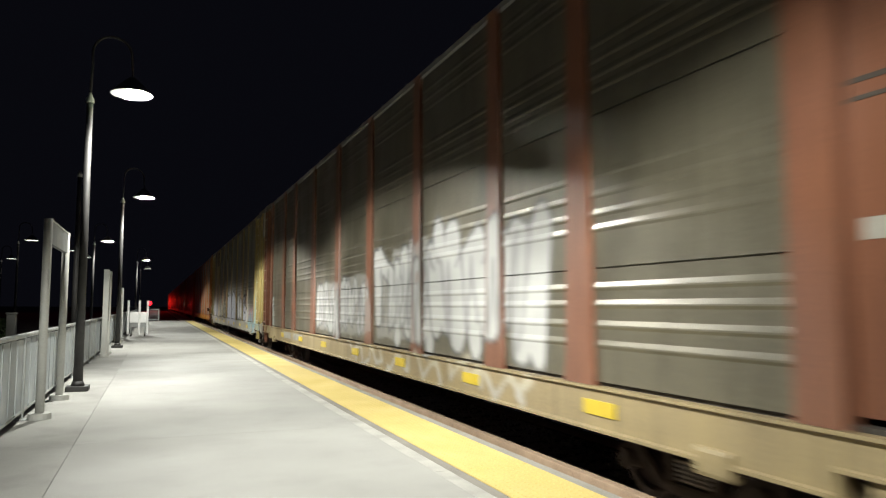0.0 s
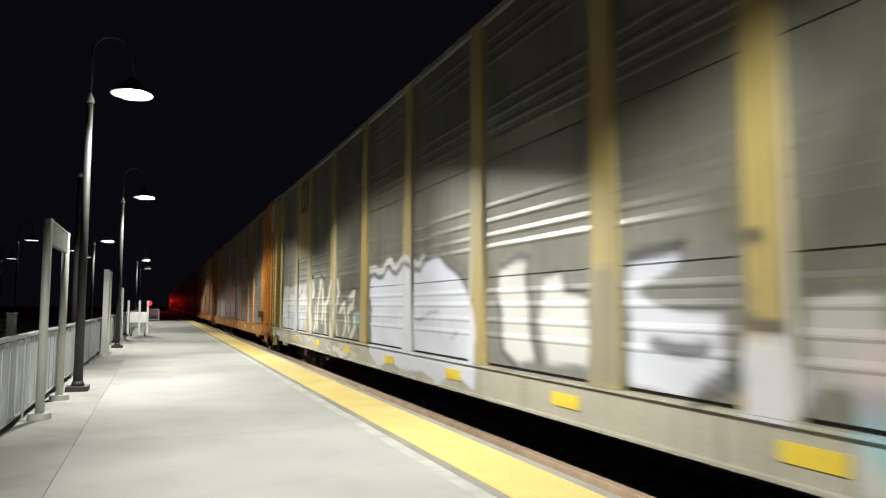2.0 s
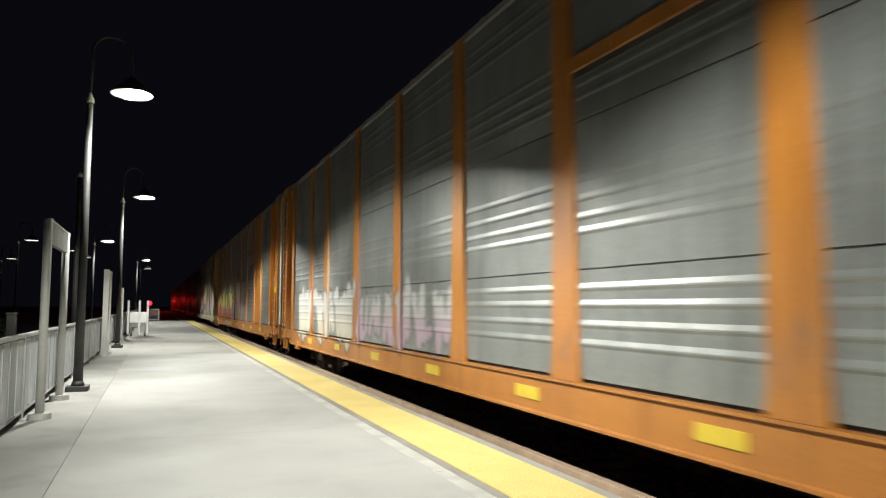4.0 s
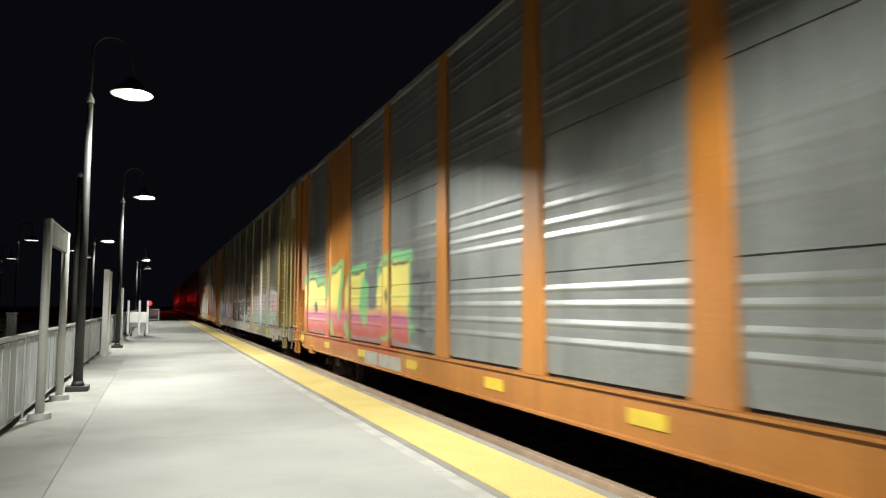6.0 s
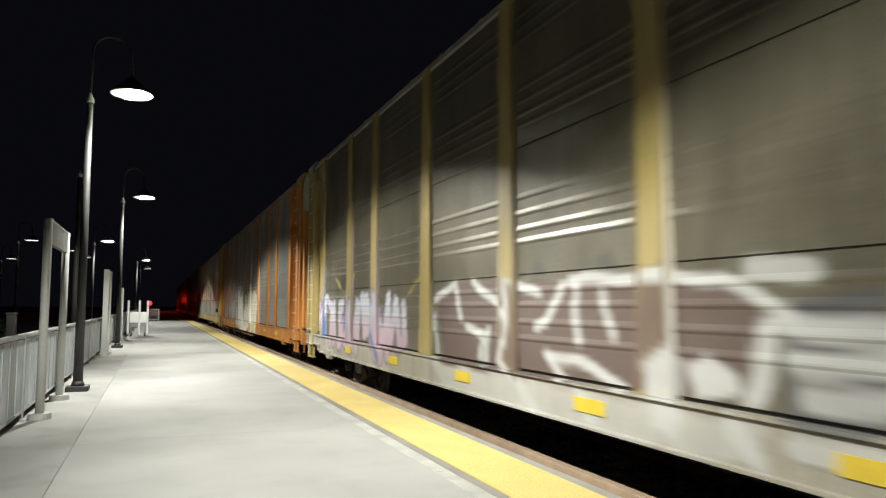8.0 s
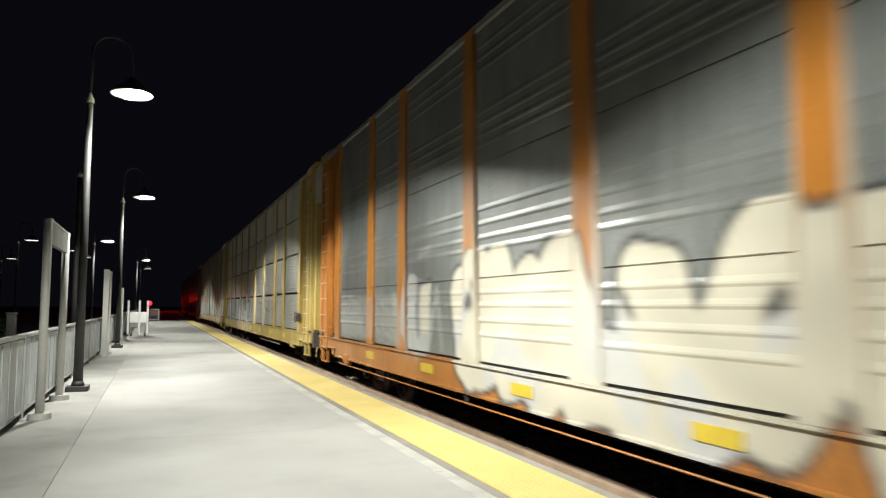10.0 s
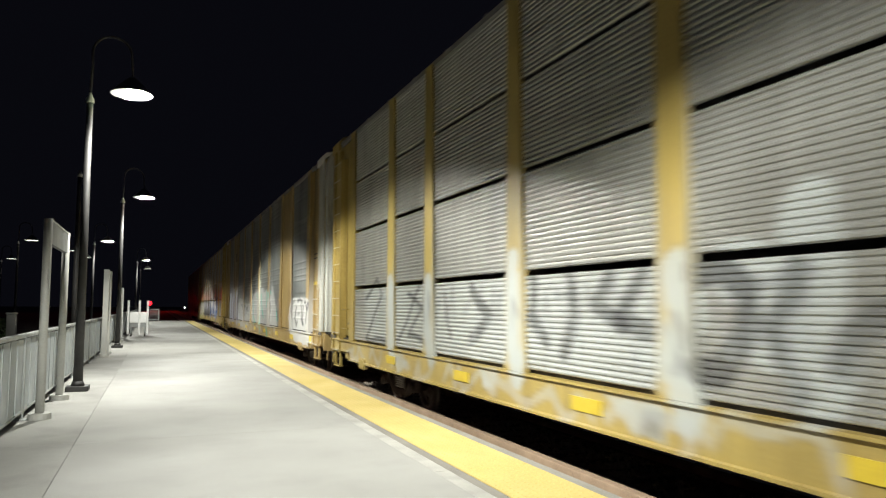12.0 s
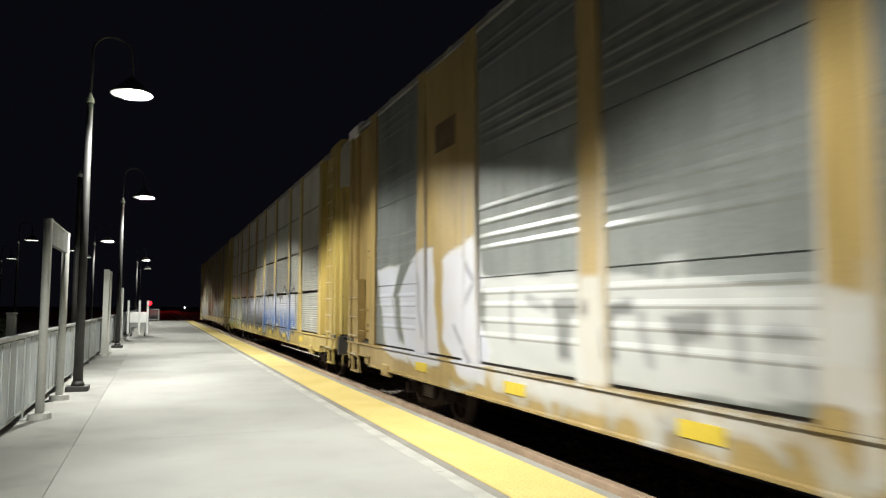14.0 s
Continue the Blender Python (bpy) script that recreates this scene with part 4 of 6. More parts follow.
def paint_brown_pink():
    p = []
    p.append(fill(WHT, ((7.8, 1.84), (5.8, 1.83), (4.51, 1.9), (3.13, 2.01), (2.16, 1.99), (0.98, 1.88), (1.04, 0.7), (4.54, 0.54), (7.58, 0.53)), 0.62))
    p.append(stroke(PNK, 0.3, ((5.17, 2.06), (5.14, 1.39)), 0.9))
    p.append(stroke(PNK, 0.3, ((7.58, 1.83), (7.47, 1.46)), 0.9))
    p.append(stroke(PNK, 0.3, ((6.27, 1.71), (6.36, 1.24)), 0.9))
    p.append(stroke(PNK, 0.3, ((8.13, 1.25), (8.24, 0.2)), 0.9))
    p.append(stroke(PNK, 0.3, ((4.52, 1.42), (4.42, 1.19)), 0.9))
    p.append(stroke(PNK, 0.3, ((2.44, 2.08), (2.33, 1.83)), 0.9))
    p.append(fill(PNK, ((1.81, 1.62), (1.49, 1.68), (1, 1.63), (1.02, 1.16), (1.51, 1.18), (1.77, 1.3)), 0.8))
    p.append(fill(PNK, ((2.53, 1.46), (2.07, 1.5), (2.13, 1.3), (2.47, 1.27)), 0.7))
    p.append(fill(GRY, ((3.13, 2.01), (2.74, 2.02), (2.78, 1.74), (3.22, 1.67)), 0.5))
    p.append(stroke(GRY, 0.12, ((6.61, 1.87), (6.65, 0.97)), 0.7))
    p.append(stroke(GRY, 0.12, ((5.8, 1.77), (5.73, 1.42)), 0.7))
    p.append(stroke(GRY, 0.12, ((4.4, 1.89), (3.9, 1.97), (3.82, 1.42)), 0.7))
    p.append(stroke(GRY, 0.12, ((2.92, 1.61), (3, 1.32)), 0.7))
    p.append(stroke(GRY, 0.12, ((2.01, 1.66), (1.92, 1.22)), 0.7))
    p.append(stroke(BLK, 0.1, ((3.41, 1.78), (3.45, 1.32)), 0.6))
    p.append(stroke(BLK, 0.1, ((2.79, 1.51), (2.53, 1.42)), 0.6))
    p.append(stroke(BLK, 0.1, ((5.81, 1.28), (5.38, 1.03)), 0.6))
    p.append(stroke(MAG, 0.07, ((4.3, 1.94), (3.67, 1.87), (3.77, 1.39)), 0.7))
    p.append(stroke(MAG, 0.07, ((1.81, 1.6), (2.07, 1.34)), 0.7))
    p.append(fill(TEA, ((5.52, 0.96), (5, 1.05), (4.79, 0.57), (5.39, 0.63)), 0.55))
    p.append(fill(TEA, ((4.53, 0.95), (4.02, 0.95), (4.12, 0.74), (4.54, 0.72)), 0.55))
    p.append(fill(TEA, ((3.43, 1.17), (3.08, 1.13), (3.01, 0.71), (3.49, 0.5)), 0.55))
    p.append(fill(TEA, ((2.49, 0.98), (1.98, 1.1), (1.75, 0.85), (2.44, 0.73)), 0.55))
    p.append(fill(TEA, ((1.69, 1.12), (1.35, 1.14), (1.39, 0.99), (1.7, 0.93)), 0.55))
    p.append(fill(TEA, ((7.47, 1.02), (6.98, 1.04), (6.89, 0.66), (7.37, 0.63)), 0.55))
    p.append(fill(LIM, ((2.43, 0.9), (2.2, 1), (1.99, 0.78), (2.33, 0.57)), 0.65))
    p.append(fill(YEL, ((4.43, 0.84), (3.93, 0.8), (4.22, 0.68)), 0.8))
    p.append(fill(YEL, ((1.61, 0.97), (1.35, 0.98), (1.4, 0.85), (1.61, 0.86)), 0.6))
    p.append(stroke(LIM, 0.25, ((3.33, 0.53), (3.07, 0.32)), 0.6))
    p.append(stroke(LIM, 0.25, ((2.3, 1.17), (2.14, 1.13)), 0.6))
    p.append(stroke(LIM, 0.25, ((7.17, 0.64), (6.45, 0.33)), 0.6))
    p.append(fill(PUR, ((1.84, 0.88), (1.57, 0.87), (1.41, 0.73), (1.71, 0.68)), 0.7))
    p.append(fill(PNK, ((1.76, 0.64), (1.14, 0.66), (1.19, 0.46), (1.63, 0.46)), 0.7))
    p.append(fill(WHT, ((2.09, 2.17), (1.79, 2.09), (1.7, 1.88), (1.08, 1.88), (1.09, 1.74), (2.05, 1.85)), 0.5))
    p.append(fill(WHT, ((2.27, 0.58), (1.76, 0.58), (1.82, 0.31), (2.17, 0.4)), 0.4))
    p.append(fill(GRY, ((9.51, 1.46), (8.79, 1.49), (8.84, 0.57), (9.59, 0.63)), 0.85))
    p.append(stroke(WHT, 0.18, ((9.47, 1.29), (8.8, 1.24)), 0.75))
    p.append(stroke(WHT, 0.18, ((9.48, 1.04), (8.81, 1.04)), 0.75))
    p.append(stroke(WHT, 0.18, ((9.4, 0.82), (8.82, 0.79)), 0.75))
    p.append(stroke(WHT, 0.18, ((9.46, 0.48), (8.84, 0.48)), 0.75))
    p.append(fill(BLK, ((9.46, 1.5), (8.79, 1.5), (8.79, 1.39), (9.46, 1.4)), 0.5))
    p.append(stroke(WHT, 0.2, ((9.82, 1.67), (9.36, 1.67)), 0.7))
    p.append(fill(WHT, ((16.27, 0.54), (13.6, 0.54), (10.74, 0.57), (9.69, 0.56), (9.75, 0.28), (10.98, 0.21), (13.6, 0.2), (15.8, 0.25)), 0.45))
    p.append(fill(BRN, ((16.04, 1.6), (15.37, 1.75), (13.59, 1.73), (12.3, 1.66), (11.33, 1.68), (10.71, 1.66), (10.13, 1.59), (9.76, 1.34), (9.82, 1.1), (10.05, 0.79), (11.04, 0.66), (12.79, 0.58), (15.8, 0.54)), 0.9))
    p.append(fill(BLK, ((11.78, 1.89), (11.59, 1.96), (11.46, 1.74), (11.88, 1.7)), 0.6))
    p.append(fill(BLK, ((13.02, 1.86), (12.89, 1.93), (12.75, 1.73), (13.09, 1.71)), 0.6))
    p.append(fill(BLK, ((10.77, 1.8), (10.56, 1.81), (10.57, 1.72), (10.85, 1.69)), 0.5))
    p.append(stroke(WHT, 0.12, ((16.16, 1.49), (15.37, 1.75), (15.12, 1.22)), 0.9))
    p.append(stroke(WHT, 0.12, ((14.76, 1.75), (14.06, 1.49), (13.77, 1.28)), 0.9))
    p.append(stroke(WHT, 0.12, ((13.69, 1.73), (13.7, 1.01), (13.9, 0.72), (13.6, 0.57)), 0.9))
    p.append(stroke(WHT, 0.12, ((13.51, 1.71), (12.96, 1.54)), 0.9))
    p.append(stroke(WHT, 0.12, ((12.44, 1.66), (12.76, 1.23), (12.97, 1.15)), 0.9))
    p.append(stroke(WHT, 0.12, ((12.19, 1.65), (12.14, 1.05)), 0.9))
    p.append(stroke(WHT, 0.12, ((11.69, 1.53), (11.56, 1.14)), 0.9))
    p.append(stroke(WHT, 0.12, ((12.3, 1.69), (11.16, 1.67), (10.71, 1.66)), 0.9))
    p.append(stroke(WHT, 0.12, ((12.79, 0.86), (12.21, 0.87), (11.71, 0.74), (11.36, 0.67)), 0.9))
    p.append(stroke(WHT, 0.12, ((12.79, 0.86), (12.38, 0.64)), 0.9))
    p.append(stroke(WHT, 0.12, ((10.93, 1.67), (10.13, 1.63), (9.8, 1.46), (9.51, 1.34)), 0.9))
    p.append(stroke(WHT, 0.12, ((14.96, 1.11), (14.4, 1.05), (14.49, 0.75)), 0.9))
    p.append(fill(WHT, ((11.03, 0.9), (10.73, 1.08), (10.58, 0.96), (10.64, 0.32), (10.97, 0.35)), 0.9))
    p.append(fill(WHT, ((10.53, 0.94), (10.27, 1.06), (10.01, 0.9), (9.99, 0.74), (10.47, 0.68)), 0.9))
    p.append(fill(WHT, ((9.76, 1.32), (9.56, 1.33), (9.62, 1.03), (9.79, 0.64), (10, 0.65), (9.82, 1.02)), 0.9))
    p.append(stroke(WHT, 0.16, ((13.38, 0.54), (12.95, 0.2)), 0.7))
    p.append(stroke(WHT, 0.16, ((10.06, 0.56), (9.78, 0.29)), 0.7))
    p.append(stroke(WHT, 0.16, ((12.11, 0.56), (11.92, 0.31)), 0.7))
    p.append(stroke(PALE, 0.14, ((16.15, 1.25), (16.03, 0.56)), 0.9))
    p.append(stroke(PALE, 0.14, ((14.26, 1.09), (14.32, 0.69)), 0.9))
    p.append(piece(17.4, 24.6, 0.42, 1.72, 7, [LAV, ROSY], GRY, None, 43, lw=0.04, fat=0.16, cover=0.8, blobs=((PUR, 8, 0.08, 0.2, 1.0, 1.7), (BLU, 5, 0.1, 0.25, 0.4, 0.9))))
    p.append(stroke(YEL, 0.06, ((22.82, 2.11), (21.95, 1.69)), 0.7))
    p.append(stroke(YEL, 0.06, ((21.68, 1.68), (20.95, 2.1)), 0.7))
    p.append(stroke(YEL, 0.06, ((17.36, 1.62), (16.8, 1.89)), 0.7))
    p.append(stroke(YEL, 0.06, ((16.92, 0.5), (16.74, 1.24)), 0.7))
    return p


def paint_cream_block():
    p = []
    p.append(piece(8.6, 16.9, 0.45, 1.80, 5, [CRM, CRM], BLK, None, 51, lw=0.06, fat=0.38, blobs=((WHT, 8, 0.2, 0.5, 0.3, 1.5), (BLK, 4, 0.12, 0.2, 1.2, 1.6))))
    p.append(fill(WHT, ((19.43, 1.25), (19.23, 1.8), (19.07, 1.91), (18.77, 1.96), (18.59, 1.83), (18.06, 1.82), (18.12, 0.57), (18.69, 0.66), (19.07, 0.6), (19.38, 0.95)), 0.72))
    p.append(fill(CRM, ((18.6, 1.79), (18.06, 1.8), (18.1, 0.96), (18.59, 0.98)), 0.9))
    p.append(stroke(BLK, 0.1, ((18.62, 1.79), (18.31, 1.8), (18.06, 1.8)), 0.9))
    p.append(stroke(GRY, 0.22, ((18.64, 1.76), (18.64, 1.35), (18.63, 1)), 0.7))
    p.append(stroke(WHT, 0.15, ((18.62, 2.25), (18.13, 2.31)), 0.35))
    p.append(stroke(GRY, 0.09, ((23.51, 1.57), (22.88, 1.42), (23.19, 1.21)), 0.5))
    p.append(stroke(GRY, 0.09, ((22.59, 1.59), (22.06, 1.42)), 0.5))
    p.append(stroke(GRY, 0.09, ((20.98, 1.48), (20.63, 1.32)), 0.5))
    p.append(stroke(GRY, 0.09, ((20.38, 1.42), (19.8, 1.33)), 0.5))
    p.append(stroke(GRY, 0.09, ((20.99, 1.09), (20.55, 0.91)), 0.5))
    p.append(stroke(GRY, 0.09, ((20.39, 0.97), (20.02, 0.9)), 0.5))
    p.append(stroke(GRY, 0.09, ((20.9, 0.83), (20.24, 0.79)), 0.5))
    p.append(fill(WHT, ((23.86, 1.57), (19.66, 1.6), (19.63, 0.76), (23.69, 0.75)), 0.25))
    p.append(piece(20.0, 24.0, 0.7, 1.8, 7, [GRY, PALE], None, None, 55, cover=0.4, pen=0.045))
    p.append(piece(17.6, 20.0, 0.5, 1.9, 3, [WHT, PALE], None, None, 56, cover=0.5, pen=0.09))
    return p


def paint_black_loops():
    p = []
    p.append(stroke(PALE, 0.38, ((8.08, 2.07), (8.18, 1.54), (7.99, 0.56)), 0.75))
    p.append(stroke(PALE, 0.38, ((10.85, 1.9), (10.93, 0.63)), 0.75))
    p.append(stroke(WHT, 0.12, ((9.79, 1.71), (9.49, 1.28), (8.8, 1.42)), 0.45))
    p.append(stroke(WHT, 0.12, ((8.67, 1.67), (8.49, 1.3)), 0.45))
    p.append(stroke(WHT, 0.12, ((7.59, 1.64), (6.2, 1.73)), 0.45))
    p.append(stroke(GRY, 0.1, ((15.71, 1.65), (15.09, 0.99)), 0.5))
    p.append(stroke(GRY, 0.1, ((14.56, 1.74), (14.19, 0.91)), 0.5))
    p.append(stroke(GRY, 0.1, ((12.69, 1.61), (12.17, 0.89)), 0.5))
    p.append(stroke(GRY, 0.1, ((10.12, 1.57), (8.67, 1.48)), 0.5))
    p.append(stroke(GRY, 0.1, ((7.59, 1.31), (6.48, 1.14)), 0.5))
    p.append(fill(PALE, ((23.29, 1.78), (16.63, 1.83), (13.82, 1.8), (13.85, 0.68), (16.64, 0.71), (22.82, 0.68)), 0.5))
    p.append(stroke(PALE, 0.32, ((19.4, 1.78), (19.52, 1.24), (19.26, 0.59)), 0.9))
    p.append(stroke(PALE, 0.32, ((16.55, 1.97), (16.59, 1.29), (16.43, 0.59)), 0.9))
    p.append(stroke(PALE, 0.32, ((21.36, 1.84), (21.26, 0.56)), 0.9))
    p.append(stroke(PALE, 0.42, ((13.61, 1.7), (13.57, 1.33), (13.67, 0.96), (13.55, 0.56)), 0.9))
    p.append(stroke(BLK, 0.1, ((23.06, 1.54), (22.27, 1.92), (21.99, 1.62), (23.03, 0.73), (21.61, 0.77)), 0.75))
    p.append(stroke(BLK, 0.1, ((20.41, 1.62), (19.78, 1.38), (20.39, 0.92), (19.62, 0.86)), 0.75))
    p.append(stroke(BLK, 0.1, ((18.8, 1.59), (18.58, 0.99)), 0.75))
    p.append(stroke(BLK, 0.1, ((19.79, 1.79), (20.94, 0.8)), 0.75))
    p.append(stroke(BLK, 0.2, ((16.07, 1.68), (16.14, 1.29), (15.83, 1.03)), 0.7))
    p.append(stroke(BLK, 0.2, ((15.34, 1.78), (15.22, 1.3), (15.47, 0.93)), 0.7))
    p.append(stroke(BLK, 0.2, ((14.64, 1.69), (14.83, 1.42), (14.45, 1.25)), 0.7))
    p.append(stroke(BLK, 0.2, ((14.12, 1.67), (14.47, 1.32), (14.05, 1.16)), 0.7))
    p.append(stroke(BLK, 0.2, ((17.81, 1.65), (17.27, 1.28), (17.81, 0.96)), 0.7))
    p.append(stroke(PALE, 0.5, ((12.38, 2.05), (12.35, 1.64), (12.34, 0.87)), 0.7))
    p.append(stroke(PALE, 0.5, ((13.05, 1.67), (12.79, 1.62), (12.75, 1.18)), 0.7))
    p.append(stroke(BLK, 0.26, ((13.41, 1.69), (13.17, 1.72), (12.95, 1.5), (12.95, 1.17), (13.2, 0.91), (13.41, 0.92)), 0.8))
    p.append(stroke(BLK, 0.22, ((12.53, 0.84), (12.69, 1.26), (12.49, 1.67)), 0.65))
    p.append(stroke(BLK, 0.22, ((12.18, 1.05), (12.09, 1.21), (11.84, 1.35)), 0.65))
    p.append(stroke(BLK, 0.08, ((13.69, 1.33), (13.55, 1.15), (13.67, 0.86)), 0.6))
    p.append(fill(PALE, ((21.33, 0.58), (20.32, 0.47), (20.92, 0.2)), 0.65))
    p.append(fill(PALE, ((14.76, 0.61), (13.86, 0.57), (13.8, 0.24), (14.25, 0.27)), 0.65))
    p.append(fill(PALE, ((17.45, 0.61), (16.95, 0.61), (17.11, 0.35), (17.45, 0.35)), 0.65))
    p.append(fill(GRY, ((14.16, 0.49), (13.82, 0.5), (13.87, 0.26), (14.17, 0.28)), 0.6))
    p.append(piece(9.0, 20.0, 0.75, 1.7, 10, [GRY, PALE], None, None, 65, cover=0.4, pen=0.07))
    p.append(piece(12.0, 24.4, 0.25, 0.6, 9, [PALE, WHT], None, None, 66, cover=0.45, pen=0.09))
    return p


def paint_white_dome():
    p = []
    p.append(fill(WHT, ((3.49, 1), (3.33, 1.42), (2.96, 1.62), (1.97, 1.66), (0.83, 1.61), (0.24, 1.58), (-0.08, 1.46), (-0.18, 1.16), (-0.2, 0.74), (-0.27, 0.26), (0.42, 0.25), (1.49, 0.3), (2.46, 0.31), (3.12, 0.42)), 0.97))
    p.append(stroke(BLK, 0.06, ((3.18, 1.22), (3.04, 1.45), (2.63, 1.56)), 0.9))
    p.append(stroke(BLK, 0.06, ((0.01, 1.49), (-0.11, 1.38)), 0.9))
    p.append(stroke(BLK, 0.06, ((2.15, 1.18), (1.82, 1.18)), 0.9))
    p.append(stroke(BLK, 0.1, ((2.14, 1.56), (1.84, 1.59), (1.36, 1.52)), 0.9))
    p.append(stroke(BLK, 0.1, ((1.09, 1.52), (0.67, 1.5)), 0.9))
    p.append(stroke(BLK, 0.1, ((0.45, 1.47), (0.16, 1.46)), 0.9))
    p.append(stroke(BLK, 0.13, ((2.32, 1.36), (2.57, 0.98), (2.33, 0.8), (2.15, 0.93)), 0.9))
    p.append(stroke(BLK, 0.13, ((1.55, 1.42), (1.47, 0.98), (1.19, 0.88)), 0.9))
    p.append(stroke(BLK, 0.13, ((1.33, 0.87), (1.27, 1.39)), 0.9))
    p.append(stroke(BLK, 0.13, ((0.68, 1.42), (0.46, 1.27), (0.62, 0.92)), 0.9))
    p.append(stroke(BLK, 0.13, ((0.46, 1.27), (0.3, 1.4)), 0.9))
    p.append(fill(WHT, ((13.35, 1.94), (11.21, 1.99), (10.61, 2.09), (10.07, 2.18), (9.61, 1.95), (8.63, 2.05), (7.94, 1.94), (7.54, 1.99), (7.57, 2.17), (7.3, 2.18), (6.99, 1.9), (6.55, 1.49), (6.22, 1.15), (6.13, 0.96), (6.15, 0.57), (6.81, 0.57), (7.92, 0.57), (10.91, 0.67), (13.34, 0.72)), 0.72))
    p.append(stroke(TEA, 0.16, ((11.71, 1.87), (11.18, 1.55)), 0.75))
    p.append(stroke(TEA, 0.16, ((12.68, 1.59), (12.78, 0.93), (12.04, 0.62)), 0.75))
    p.append(stroke(TEA, 0.24, ((10.21, 1.8), (10.01, 1.24), (9.61, 1)), 0.75))
    p.append(stroke(TEA, 0.24, ((8.7, 1.89), (8.78, 1.39)), 0.75))
    p.append(stroke(TEA, 0.24, ((10.63, 0.62), (10.34, 0.33)), 0.75))
    p.append(stroke(TEA, 0.24, ((8.51, 0.51), (8.23, 0.29)), 0.75))
    p.append(stroke(TEA, 0.24, ((6.18, 1.18), (6.13, 0.95)), 0.75))
    p.append(fill(TEA, ((8.31, 1.92), (7.74, 1.97), (7.49, 1.86), (7.88, 1.78), (8.13, 1.56)), 0.75))
    p.append(fill(WHT, ((8.02, 1.66), (7.5, 1.68), (7.28, 1.34), (7.36, 0.83), (7.98, 0.72), (8.14, 1.23)), 0.8))
    p.append(stroke(GRY, 0.14, ((7.69, 1.47), (7.56, 1.32), (7.7, 1.14), (7.83, 1.27), (7.69, 1.47)), 0.6))
    p.append(fill(WHT, ((7.76, 0.45), (7.26, 0.48), (7.32, 0.34), (7.73, 0.35)), 0.7))
    p.append(fill(WHT, ((6.59, 0.58), (6.32, 0.57), (6.4, 0.41), (6.64, 0.47)), 0.7))
    p.append(fill(WHT, ((19.04, 1.8), (16.43, 1.73), (14.89, 1.62), (13.43, 1.49), (13.47, 0.79), (15.25, 0.68), (18.88, 0.64)), 0.8))
    p.append(fill(LAV, ((23.87, 2.09), (22.57, 2.13), (22.89, 1.63), (22.54, 0.82), (21.93, 0.45), (23.27, 0.56)), 0.9))
    p.append(stroke(WHT, 0.06, ((23.87, 2.09), (22.57, 2.13), (22.89, 1.63), (22.54, 0.82), (21.93, 0.45), (23.27, 0.56), (23.87, 2.09)), 0.9))
    p.append(fill(LAV, ((22.56, 1.62), (21.73, 2.28), (20.88, 2.31), (20.77, 1.25), (20.53, 0.56), (21.42, 0.4), (22.22, 0.62)), 0.9))
    p.append(stroke(WHT, 0.06, ((22.56, 1.62), (21.73, 2.28), (20.88, 2.31), (20.77, 1.25), (20.53, 0.56), (21.42, 0.4), (22.22, 0.62), (22.56, 1.62)), 0.9))
    p.append(fill(LAV, ((20.45, 2.11), (19.31, 2.35), (19.01, 1.72), (19.3, 1.42), (18.84, 0.84), (18.94, 0.38), (19.8, 0.45), (20.44, 0.92)), 0.9))
    p.append(stroke(WHT, 0.06, ((20.45, 2.11), (19.31, 2.35), (19.01, 1.72), (19.3, 1.42), (18.84, 0.84), (18.94, 0.38), (19.8, 0.45), (20.44, 0.92), (20.45, 2.11)), 0.9))
    p.append(stroke(GRY, 0.08, ((22.95, 1.53), (22.54, 0.8)), 0.7))
    p.append(stroke(GRY, 0.08, ((19.7, 2.14), (19.22, 1.73), (19.7, 1.41)), 0.7))
    p.append(stroke(GRY, 0.08, ((21.5, 1.98), (21.3, 0.88)), 0.7))
    p.append(stroke(GRY, 0.08, ((20.01, 1.1), (19.41, 0.65)), 0.7))
    p.append(fill(BLK, ((17.3, 1.48), (16.56, 1.48), (16.56, 1.33), (16.93, 1.3), (16.89, 0.83), (17.13, 0.81)), 0.72))
    p.append(fill(BLK, ((16.29, 1.42), (15.88, 1.47), (15.84, 1.32), (16.16, 1.3), (16.11, 0.89), (16.31, 0.87)), 0.72))
    p.append(fill(BLK, ((15.43, 1.35), (14.86, 1.35), (14.93, 1.13), (15.19, 1.1), (15.24, 0.93)), 0.72))
    p.append(fill(WHT, ((14.11, 1.37), (13.52, 1.4), (13.55, 1.04), (14.12, 1.03)), 0.7))
    p.append(stroke(WHT, 0.12, ((15.53, 1.66), (15.45, 1.8), (15.24, 1.81), (15.28, 1.61)), 0.6))
    p.append(stroke(WHT, 0.12, ((14.6, 1.5), (14.34, 1.52), (14.45, 1.34)), 0.6))
    p.append(stroke(GRY, 0.14, ((18.23, 1.56), (18.24, 1.01)), 0.55))
    p.append(stroke(GRY, 0.14, ((17.81, 1.49), (17.42, 1.42)), 0.55))
    p.append(stroke(GRY, 0.14, ((15.74, 1.32), (15.67, 0.93)), 0.55))
    p.append(stroke(GRY, 0.14, ((14.67, 1.34), (14.62, 1)), 0.55))
    p.append(stroke(GRY, 0.14, ((14.35, 1.22), (14.11, 1.19)), 0.55))
    p.append(stroke(WHT, 0.2, ((18.55, 0.56), (16.44, 0.48)), 0.6))
    p.append(stroke(WHT, 0.2, ((15.61, 0.44), (15.53, 0.2)), 0.6))
    p.append(stroke(WHT, 0.2, ((14.99, 0.53), (14.81, 0.31)), 0.6))
